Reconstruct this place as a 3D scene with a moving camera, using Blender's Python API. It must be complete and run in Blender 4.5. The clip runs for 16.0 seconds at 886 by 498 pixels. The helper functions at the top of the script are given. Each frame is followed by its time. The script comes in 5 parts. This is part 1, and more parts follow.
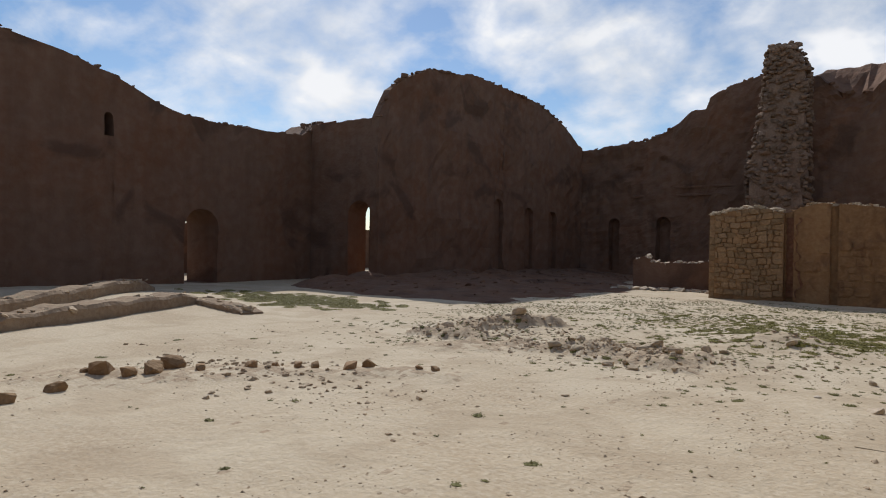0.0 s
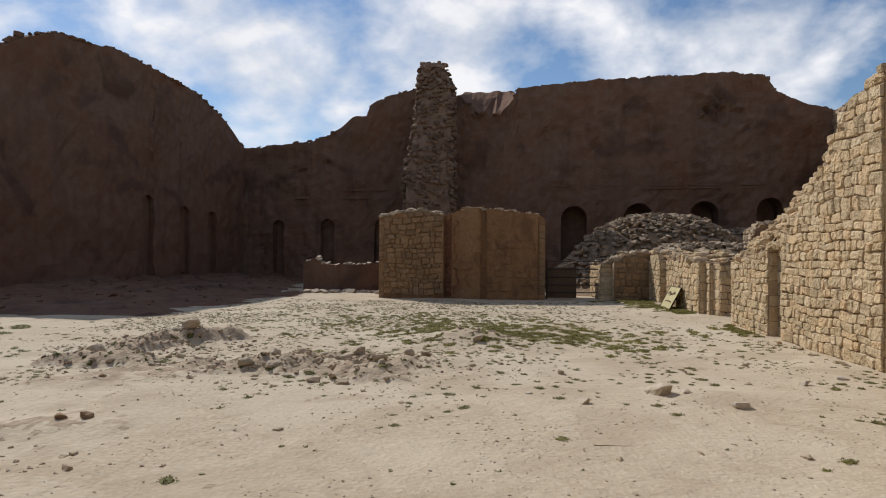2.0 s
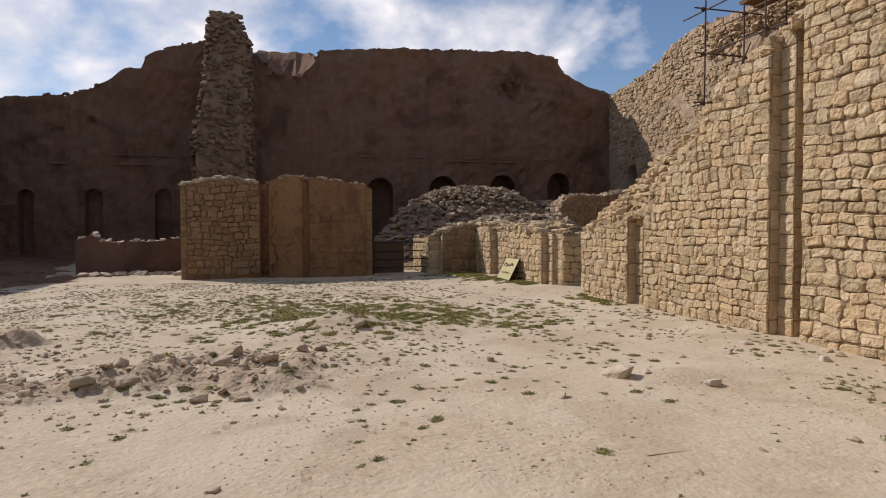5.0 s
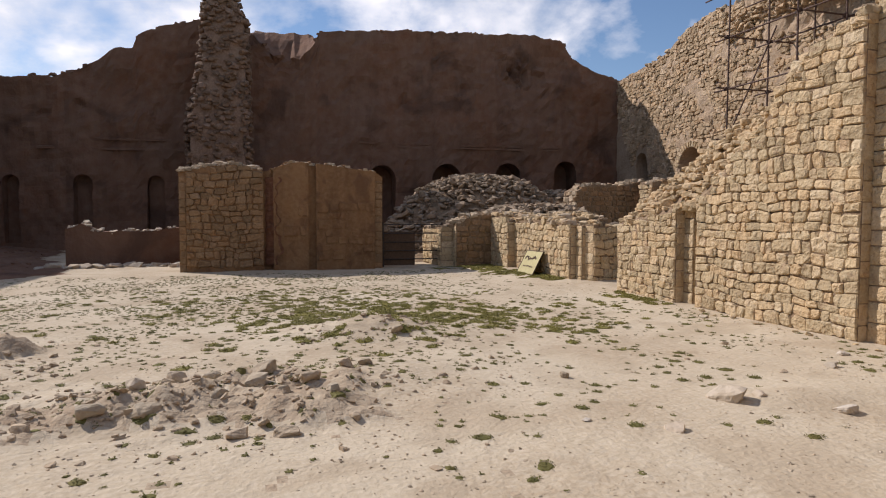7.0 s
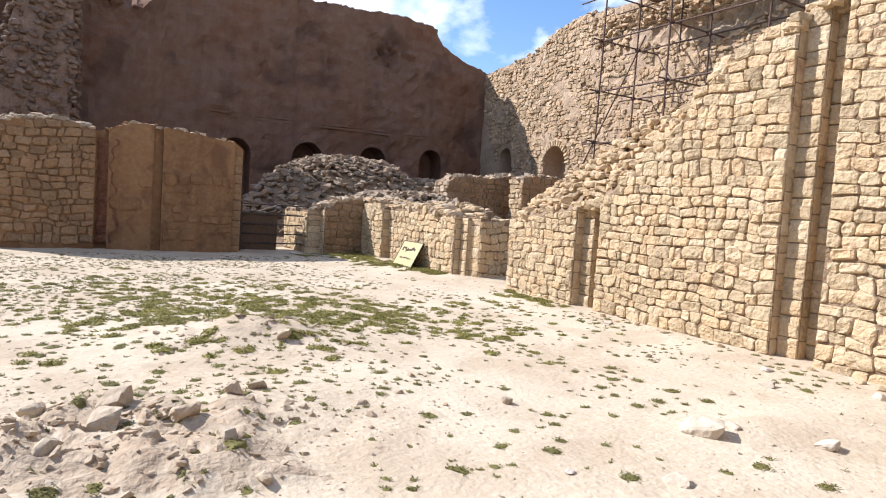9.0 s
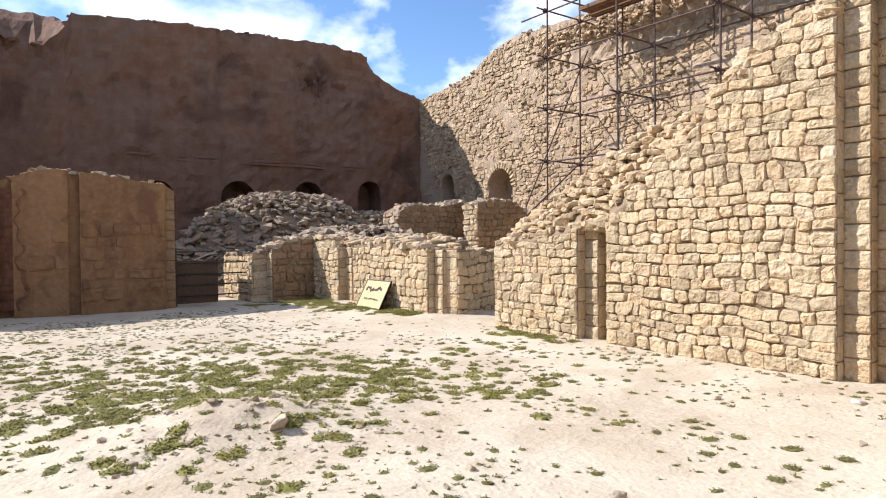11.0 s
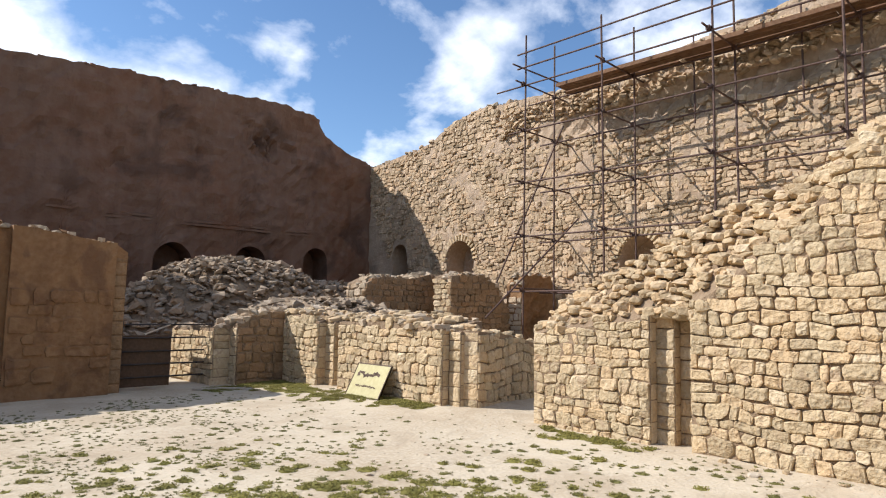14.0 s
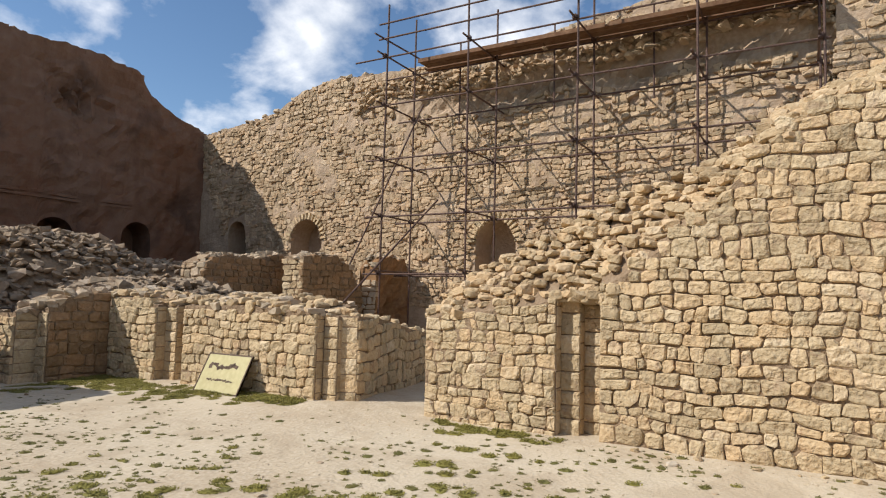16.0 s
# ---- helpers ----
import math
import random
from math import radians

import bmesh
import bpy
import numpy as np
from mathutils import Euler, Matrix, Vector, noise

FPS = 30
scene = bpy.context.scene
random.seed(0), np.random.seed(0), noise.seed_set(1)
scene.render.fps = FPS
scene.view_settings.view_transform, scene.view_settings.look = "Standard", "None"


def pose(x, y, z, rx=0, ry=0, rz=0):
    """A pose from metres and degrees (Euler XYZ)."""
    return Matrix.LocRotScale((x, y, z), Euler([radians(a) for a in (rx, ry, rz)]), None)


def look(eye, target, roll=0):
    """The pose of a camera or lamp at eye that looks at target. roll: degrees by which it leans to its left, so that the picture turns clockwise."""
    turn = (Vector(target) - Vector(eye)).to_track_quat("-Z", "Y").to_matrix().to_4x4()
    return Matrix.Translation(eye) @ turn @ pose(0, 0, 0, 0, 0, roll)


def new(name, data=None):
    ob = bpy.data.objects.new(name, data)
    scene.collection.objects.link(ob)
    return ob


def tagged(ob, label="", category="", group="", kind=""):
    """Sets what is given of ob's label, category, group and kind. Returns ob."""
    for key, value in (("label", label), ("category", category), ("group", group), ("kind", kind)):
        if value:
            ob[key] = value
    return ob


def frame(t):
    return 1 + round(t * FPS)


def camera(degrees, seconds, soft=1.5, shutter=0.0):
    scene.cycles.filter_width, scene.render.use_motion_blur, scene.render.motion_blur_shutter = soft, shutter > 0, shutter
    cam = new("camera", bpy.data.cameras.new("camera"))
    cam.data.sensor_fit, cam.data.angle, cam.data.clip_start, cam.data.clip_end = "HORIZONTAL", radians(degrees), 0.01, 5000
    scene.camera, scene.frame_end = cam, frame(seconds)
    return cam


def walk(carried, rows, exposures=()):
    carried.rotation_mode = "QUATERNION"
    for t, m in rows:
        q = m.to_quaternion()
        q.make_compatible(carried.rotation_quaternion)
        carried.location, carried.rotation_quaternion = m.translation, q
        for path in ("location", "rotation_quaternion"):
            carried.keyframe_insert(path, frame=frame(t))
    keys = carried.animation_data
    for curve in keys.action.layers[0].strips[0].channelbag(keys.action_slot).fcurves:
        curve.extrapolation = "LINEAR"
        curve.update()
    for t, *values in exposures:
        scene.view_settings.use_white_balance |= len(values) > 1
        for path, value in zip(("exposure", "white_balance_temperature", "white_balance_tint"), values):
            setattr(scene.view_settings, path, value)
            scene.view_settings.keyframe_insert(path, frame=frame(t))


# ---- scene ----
cam = camera(69.7, 16.0, 1.1)
PATH = [
    (0, (0.254, 0.936, 1.493), (-0.9, 2.57, 1.482), 0.9),
    (0.5, (0.032, 1.201, 1.454), (-0.83, 3.0, 1.308), 0.0),
    (1, (-0.164, 1.452, 1.459), (-0.743, 3.362, 1.321), -0.1),
    (1.5, (-0.427, 1.69, 1.47), (-0.754, 3.662, 1.4), -0.1),
    (2, (-0.68, 1.897, 1.425), (-0.847, 3.89, 1.438), 0.4),
    (2.5, (-0.934, 2.043, 1.404), (-1.081, 4.038, 1.438), -1.9),
    (3, (-1.188, 2.269, 1.433), (-1.065, 4.265, 1.463), -0.6),
    (3.5, (-1.516, 2.427, 1.443), (-1.059, 4.373, 1.523), 0.0),
    (4, (-1.733, 2.704, 1.394), (-1.26, 4.647, 1.452), -2.0),
    (4.5, (-1.968, 3.035, 1.385), (-1.481, 4.974, 1.333), 1.2),
    (4.7, (-2.04, 3.186, 1.377), (-1.508, 5.113, 1.312), -0.3),
    (6.8, (-2.497, 4.324, 1.436), (-1.965, 6.251, 1.359), 1.4),
    (7, (-2.54, 4.5, 1.427), (-1.974, 6.416, 1.325), 0.1),
    (7.5, (-2.552, 4.817, 1.462), (-1.958, 6.723, 1.355), -0.1),
    (8, (-2.59, 5.16, 1.458), (-1.79, 6.992, 1.387), 1.1),
    (8.5, (-2.71, 5.426, 1.453), (-1.724, 7.164, 1.367), 4.3),
    (8.7, (-2.73, 5.6, 1.434), (-1.737, 7.333, 1.323), 4.1),
    (10.8, (-2.73, 7.206, 1.365), (-1.6, 8.845, 1.164), 0.2),
    (11, (-2.729, 7.388, 1.419), (-1.534, 8.992, 1.39), -0.5),
    (11.5, (-2.893, 7.706, 1.454), (-1.635, 9.257, 1.559), -1.8),
    (12, (-2.887, 8.197, 1.436), (-1.681, 9.784, 1.603), -1.9),
    (12.5, (-2.936, 8.546, 1.431), (-1.787, 10.174, 1.608), -1.1),
    (13, (-3.09, 8.869, 1.437), (-1.757, 10.347, 1.639), -3.3),
    (13.5, (-3.155, 9.263, 1.438), (-1.827, 10.759, 1.462), 0.2),
    (14, (-3.179, 9.592, 1.566), (-1.782, 11.011, 1.759), 1.1),
    (14.5, (-3.098, 9.835, 1.57), (-1.601, 11.15, 1.744), 2.7),
    (15, (-3.362, 10.151, 1.553), (-1.688, 11.239, 1.675), 1.2),
    (15.5, (-3.351, 10.522, 1.511), (-1.636, 11.541, 1.656), 4.4),
    (16, (-2.931, 10.837, 1.532), (-1.203, 11.832, 1.687), 1.4),
]
# seconds, stops, kelvin, tint
EXPOSURES = [(0.0, -0.52, 6350, 10), (2.5, -0.49, 6420, 12), (4.5, -0.44, 6600, 16), (7.0, -0.26, 6480, 16.5), (7.5, 0.16, 6250, 16), (8.0, 0.33, 6200, 15), (8.5, 0.62, 6040, 15), (11.0, 0.58, 5960, 13.5), (11.5, 0.24, 6050, 11), (12.0, 0.0, 6050, 11), (13.0, -0.08, 6000, 12), (13.5, 0.08, 6100, 11.5), (14.0, 0.31, 6150, 11), (14.5, 0.1, 6300, 11), (15.0, 0.03, 6350, 10), (16.0, 0.0, 6460, 10)]
walk(cam, [(t, look(eye, target, roll)) for t, eye, target, roll in PATH], EXPOSURES)

# ---- light: a high sun behind the north-west corner, scattered clouds ----
SUN_TO = Vector((-0.85, 0.81, 1.0)).normalized()
sun_data = bpy.data.lights.new("sun", "SUN")
sun_data.energy, sun_data.angle, sun_data.color = 5.0, radians(0.55), (1.0, 0.96, 0.90)
sun = new("sun", sun_data)
sun.matrix_world = look(SUN_TO * 60, (0, 0, 0))

world = bpy.data.worlds.new("sky")
scene.world = world
world.use_nodes = True
wn, wl = world.node_tree.nodes, world.node_tree.links
wn.clear()
w_out, w_bg = wn.new("ShaderNodeOutputWorld"), wn.new("ShaderNodeBackground")
sky = wn.new("ShaderNodeTexSky")
sky.sky_type, sky.sun_disc = "NISHITA", False
sky.sun_elevation, sky.sun_rotation = math.asin(SUN_TO.z), math.atan2(SUN_TO.x, SUN_TO.y)
sky.altitude, sky.air_density, sky.dust_density, sky.ozone_density = 500, 1.0, 0.25, 1.4
w_bg.inputs["Strength"].default_value = 0.132
w_co, w_sep, w_den, w_comb, w_div = (wn.new(k) for k in ("ShaderNodeTexCoord", "ShaderNodeSeparateXYZ", "ShaderNodeMath", "ShaderNodeCombineXYZ", "ShaderNodeVectorMath"))
w_den.operation, w_den.inputs[1].default_value = "ADD", 0.55
w_div.operation = "DIVIDE"
wl.new(w_co.outputs["Generated"], w_sep.inputs[0])
wl.new(w_sep.outputs["Z"], w_den.inputs[0])
for socket in ("X", "Y", "Z"):
    wl.new(w_den.outputs[0], w_comb.inputs[socket])
wl.new(w_co.outputs["Generated"], w_div.inputs[0])
wl.new(w_comb.outputs[0], w_div.inputs[1])
cloud = wn.new("ShaderNodeTexNoise")
cloud.inputs["Scale"].default_value, cloud.inputs["Detail"].default_value, cloud.inputs["Roughness"].default_value = 6.0, 10.0, 0.56
cloud.inputs["Distortion"].default_value = 0.15
wl.new(w_div.outputs[0], cloud.inputs["Vector"])
# the banks of cloud over the north and east: place on the cloud sheet, reach, weight
BANKS = [(-0.83, 0.72, 0.30, 0.20), (-0.88, 0.92, 0.18, 0.12), (-0.46, 0.97, 0.26, 0.20), (-0.37, 1.18, 0.24, 0.18), (-0.10, 1.12, 0.25, 0.20), (0.0, 1.03, 0.17, 0.13), (0.30, 1.06, 0.26, 0.13), (0.52, 1.06, 0.24, 0.15), (0.18, 1.0, 0.14, 0.06), (0.23, 0.87, 0.18, -0.16), (0.66, 0.84, 0.16, -0.1), (0.74, 0.66, 0.15, 0.2), (0.62, 0.95, 0.2, -0.12), (0.74, 0.88, 0.2, -0.06), (0.56, 0.72, 0.2, -0.14), (0.85, 0.52, 0.18, -0.1), (-0.66, 0.98, 0.16, -0.08)]
w_flat = wn.new("ShaderNodeVectorMath")
w_flat.operation, w_flat.inputs[1].default_value = "MULTIPLY", (1, 1, 0)
wl.new(w_div.outputs[0], w_flat.inputs[0])
cover = cloud.outputs["Fac"]
for bx, by, reach, weight in BANKS:
    far, fall, plus = wn.new("ShaderNodeVectorMath"), wn.new("ShaderNodeMapRange"), wn.new("ShaderNodeMath")
    far.operation, far.inputs[1].default_value = "DISTANCE", (bx, by, 0)
    fall.interpolation_type, plus.operation = "SMOOTHSTEP", "ADD"
    fall.inputs["From Max"].default_value, fall.inputs["To Min"].default_value, fall.inputs["To Max"].default_value = reach, weight, 0.0
    wl.new(w_flat.outputs[0], far.inputs[0])
    wl.new(far.outputs["Value"], fall.inputs["Value"])
    wl.new(cover, plus.inputs[0])
    wl.new(fall.outputs["Result"], plus.inputs[1])
    cover = plus.outputs[0]
c_ramp = wn.new("ShaderNodeValToRGB")
c_ramp.color_ramp.elements[0].position, c_ramp.color_ramp.elements[1].position = 0.46, 0.76
wl.new(cover, c_ramp.inputs["Fac"])
c_mix = wn.new("ShaderNodeMix")
c_mix.data_type = "RGBA"
shade = wn.new("ShaderNodeTexNoise")
shade.inputs["Scale"].default_value, shade.inputs["Detail"].default_value = 6.0, 6.0
wl.new(w_div.outputs[0], shade.inputs["Vector"])
s_ramp = wn.new("ShaderNodeValToRGB")
s_ramp.color_ramp.elements[0].position, s_ramp.color_ramp.elements[1].position = 0.34, 0.62
s_ramp.color_ramp.elements[0].color, s_ramp.color_ramp.elements[1].color = (6.6, 7.0, 7.6, 1), (9.9, 9.9, 10.0, 1)
wl.new(shade.outputs["Fac"], s_ramp.inputs["Fac"])
wl.new(s_ramp.outputs["Color"], c_mix.inputs["B"])
wl.new(c_ramp.outputs["Color"], c_mix.inputs["Factor"])
s_hue = wn.new("ShaderNodeHueSaturation")
s_hue.inputs["Saturation"].default_value = 1.1
wl.new(sky.outputs["Color"], s_hue.inputs["Color"])
wl.new(s_hue.outputs["Color"], c_mix.inputs["A"])
wl.new(c_mix.outputs["Result"], w_bg.inputs["Color"])
wl.new(w_bg.outputs[0], w_out.inputs[0])


# ---- materials ----
def surface(name, tones, rough=0.9, grain=18.0, patch=1.2, bump=0.4, bump_scale=30.0, vary=0.0, streak=0.0, spots=None, metal=0.0, swell=0.8):
    """A weathered surface: three tones over patches and grain, piece-to-piece change, streaks down the face, spots of another colour, relief."""
    m = bpy.data.materials.new(name)
    m.use_nodes = True
    n, l = m.node_tree.nodes, m.node_tree.links
    bsdf = n["Principled BSDF"]
    bsdf.inputs["Roughness"].default_value, bsdf.inputs["Metallic"].default_value = rough, metal
    bsdf.inputs["Specular IOR Level"].default_value = 0.2 if not metal else 0.5
    geo, obj = n.new("ShaderNodeNewGeometry"), n.new("ShaderNodeObjectInfo")

    def tex(scale, detail, stretch=None, distort=0.0):
        t = n.new("ShaderNodeTexNoise")
        t.inputs["Scale"].default_value, t.inputs["Detail"].default_value, t.inputs["Distortion"].default_value = scale, detail, distort
        if stretch:
            mp = n.new("ShaderNodeMapping")
            mp.inputs["Scale"].default_value = stretch
            l.new(geo.outputs["Position"], mp.inputs["Vector"])
            l.new(mp.outputs["Vector"], t.inputs["Vector"])
        else:
            l.new(geo.outputs["Position"], t.inputs["Vector"])
        return t.outputs["Fac"]

    def blend(fac, a, b, kind="MIX"):
        x = n.new("ShaderNodeMix")
        x.data_type, x.blend_type = "RGBA", kind
        for key, v in (("Factor", fac), ("A", a), ("B", b)):
            if isinstance(v, (int, float)):
                x.inputs[key].default_value = v
            elif isinstance(v, tuple):
                x.inputs[key].default_value = (*v, 1)
            else:
                l.new(v, x.inputs[key])
        return x.outputs["Result"]

    def spread(fac, lo, hi, to_lo=0.0, to_hi=1.0):
        x = n.new("ShaderNodeMapRange")
        for key, v in (("From Min", lo), ("From Max", hi), ("To Min", to_lo), ("To Max", to_hi)):
            x.inputs[key].default_value = v
        l.new(fac, x.inputs["Value"])
        return x.outputs["Result"]

    colour = blend(spread(tex(patch, 5, distort=0.4), 0.35, 0.68), tones[0], tones[1])
    colour = blend(spread(tex(grain, 6), 0.4, 0.75, 0, 0.75), colour, tones[2])
    if streak:
        colour = blend(spread(tex(1.0, 5, (2.4, 2.4, 0.12)), 0.4, 0.72, 0, streak), colour, tuple(0.45 * c for c in tones[0]))
        colour = blend(spread(tex(1.0, 5, (0.25, 0.25, 3.2)), 0.55, 0.72, 0, streak * 0.7), colour, tuple(1.25 * c for c in tones[1]))
    if spots:
        colour = blend(spread(tex(spots[1], 6, distort=0.8), spots[2], spots[2] + 0.1, 0, spots[3]), colour, spots[0])
    if vary:
        add = n.new("ShaderNodeMath")
        add.operation = "ADD"
        l.new(obj.outputs["Random"], add.inputs[0])
        l.new(geo.outputs["Random Per Island"], add.inputs[1])
        fr = n.new("ShaderNodeMath")
        fr.operation = "FRACT"
        l.new(add.outputs[0], fr.inputs[0])
        ramp = n.new("ShaderNodeValToRGB")
        r = ramp.color_ramp
        r.elements[0].color, r.elements[1].color = (1 - vary, 1 - vary * 1.12, 1 - vary * 1.3, 1), (1 + vary * 0.5, 1 + vary * 0.5, 1 + vary * 0.55, 1)
        e = r.elements.new(0.45)
        e.color = (1.0, 0.97, 0.92, 1)
        e = r.elements.new(0.72)
        e.color = (1.03, 0.93, 0.83, 1)
        l.new(fr.outputs[0], ramp.inputs["Fac"])
        colour = blend(1.0, colour, ramp.outputs["Color"], "MULTIPLY")
    l.new(colour, bsdf.inputs["Base Color"])
    b1, b2 = n.new("ShaderNodeBump"), n.new("ShaderNodeBump")
    b1.inputs["Strength"].default_value, b1.inputs["Distance"].default_value = bump, 0.03
    b2.inputs["Strength"].default_value, b2.inputs["Distance"].default_value = bump * swell, 0.12
    l.new(tex(bump_scale, 8), b1.inputs["Height"])
    l.new(tex(bump_scale * 0.2, 4), b2.inputs["Height"])
    l.new(b2.outputs["Normal"], b1.inputs["Normal"])
    l.new(b1.outputs["Normal"], bsdf.inputs["Normal"])
    return m


SAND = surface("sand", [(0.54, 0.452, 0.325), (0.435, 0.34, 0.228), (0.59, 0.505, 0.38)], 0.95, 22, 0.55, 0.42, 27, spots=((0.405, 0.315, 0.212), 1.1, 0.5, 0.5), swell=0.45)
# earth brown, darkened to carry the shading of ridges and clods as well
DUG = surface("dug_earth_with_shade", [(0.43, 0.335, 0.23), (0.34, 0.25, 0.165), (0.50, 0.41, 0.295)], 0.96, 16, 1.4, 0.7, 24, swell=0.6)
DRESSED = surface("dressed_stone", [(0.53, 0.418, 0.264), (0.455, 0.345, 0.21), (0.60, 0.50, 0.342)], 0.92, 20, 2.4, 1.0, 22, vary=0.22, spots=((0.37, 0.265, 0.175), 6, 0.58, 0.6))
MORTAR = surface("mortar", [(0.27, 0.19, 0.118), (0.22, 0.15, 0.093), (0.32, 0.235, 0.152)], 0.95, 16, 2, 0.8, 30)
CROWN = surface("crown_stone", [(0.50, 0.385, 0.24), (0.43, 0.32, 0.195), (0.57, 0.465, 0.315)], 0.93, 14, 2, 0.9, 18, vary=0.3)
FAR_STONE = surface("rough_wall_stone", [(0.475, 0.36, 0.235), (0.395, 0.29, 0.185), (0.55, 0.44, 0.31)], 0.94, 12, 1.0, 1.0, 14, vary=0.34)
RUBBLE = surface("rubble_stone", [(0.44, 0.36, 0.26), (0.37, 0.29, 0.20), (0.53, 0.45, 0.35)], 0.93, 14, 2, 0.6, 24, vary=0.28)
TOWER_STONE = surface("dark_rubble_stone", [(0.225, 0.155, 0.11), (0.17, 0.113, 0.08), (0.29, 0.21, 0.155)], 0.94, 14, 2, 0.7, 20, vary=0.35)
GREY_RUBBLE = surface("grey_rubble_stone", [(0.32, 0.255, 0.185), (0.245, 0.19, 0.135), (0.40, 0.325, 0.245)], 0.93, 14, 2, 0.6, 24, vary=0.28)
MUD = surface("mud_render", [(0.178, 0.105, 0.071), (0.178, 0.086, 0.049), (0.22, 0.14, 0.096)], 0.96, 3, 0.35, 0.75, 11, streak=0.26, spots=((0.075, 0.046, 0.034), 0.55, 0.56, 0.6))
DUSTY = surface("dusty_stone", [(0.47, 0.395, 0.295), (0.40, 0.325, 0.235), (0.54, 0.47, 0.37)], 0.95, 14, 2, 0.8, 18, vary=0.2)
PLASTER = surface("ochre_plaster", [(0.285, 0.158, 0.074), (0.21, 0.111, 0.053), (0.335, 0.207, 0.106)], 0.95, 10, 1.1, 0.6, 16, streak=0.3, spots=((0.14, 0.072, 0.04), 1.9, 0.54, 0.62))
BLOCK_STONE = surface("ochre_stone", [(0.30, 0.196, 0.11), (0.235, 0.15, 0.083), (0.37, 0.262, 0.158)], 0.93, 14, 2, 0.6, 24, vary=0.22)
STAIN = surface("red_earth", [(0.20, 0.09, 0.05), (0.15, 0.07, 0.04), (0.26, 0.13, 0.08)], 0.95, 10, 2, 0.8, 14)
WALL_BACK = surface("rough_masonry", [(0.42, 0.305, 0.205), (0.34, 0.24, 0.155), (0.49, 0.375, 0.265)], 0.95, 9, 0.7, 0.9, 16, swell=0.5)
WEED = surface("weed_leaf", [(0.145, 0.138, 0.042), (0.115, 0.102, 0.036), (0.19, 0.185, 0.066)], 0.8, 12, 1.2, 0.1, 30, vary=0.3)
GRASS = surface("short_grass", [(0.205, 0.19, 0.044), (0.15, 0.135, 0.032), (0.265, 0.245, 0.078)], 0.75, 12, 1.2, 0.1, 30, vary=0.25)
RUST = surface("rusted_tube", [(0.095, 0.052, 0.038), (0.068, 0.04, 0.033), (0.15, 0.085, 0.056)], 0.7, 20, 3, 0.3, 60, metal=0.3)
PLANK = surface("weathered_plank", [(0.17, 0.09, 0.05), (0.12, 0.065, 0.038), (0.24, 0.15, 0.09)], 0.85, 8, 1.5, 0.4, 20, vary=0.3)
IRON = surface("dark_iron", [(0.055, 0.045, 0.04), (0.04, 0.033, 0.03), (0.09, 0.07, 0.055)], 0.6, 20, 3, 0.2, 60, metal=0.5)
CREAM = surface("cream_sign_paint", [(0.47, 0.415, 0.21), (0.42, 0.36, 0.18), (0.53, 0.475, 0.26)], 0.6, 16, 3, 0.1, 30)
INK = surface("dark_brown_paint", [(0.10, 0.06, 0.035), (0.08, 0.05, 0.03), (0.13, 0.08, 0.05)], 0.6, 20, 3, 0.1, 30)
PALE_WOOD = surface("bleached_timber", [(0.47, 0.40, 0.31), (0.40, 0.33, 0.25), (0.55, 0.48, 0.39)], 0.85, 10, 2, 0.4, 20)


# ---- helpers for building ----
def mesh_of(name, verts, faces, material):
    me = bpy.data.meshes.new(name)
    me.from_pydata(verts, [], faces)
    me.materials.append(material)
    return me


def clean(me):
    bm = bmesh.new()
    bm.from_mesh(me)
    bmesh.ops.remove_doubles(bm, verts=bm.verts, dist=0.0005)
    bmesh.ops.recalc_face_normals(bm, faces=bm.faces)
    bm.to_mesh(me)
    bm.free()
    return me


def put(name, me, parent=None, m=None, label="", kind=""):
    ob = new(name, me)
    if parent:
        ob.parent = parent
    if m:
        ob.matrix_local = m
    return tagged(ob, label, kind=kind)


def part(name, bm, material, parent, label=""):
    me = bpy.data.meshes.new(name)
    bm.to_mesh(me)
    bm.free()
    me.materials.append(material)
    return put(name, me, parent, label=label)


def line(points):
    """A height by straight pieces through (u, z) pairs."""
    us, zs = zip(*sorted(points))
    return lambda u: float(np.interp(u, us, zs))


def wobble(u, z, seed, amp, freq):
    return amp * noise.noise(Vector((u * freq, z * freq, seed * 7.31)))


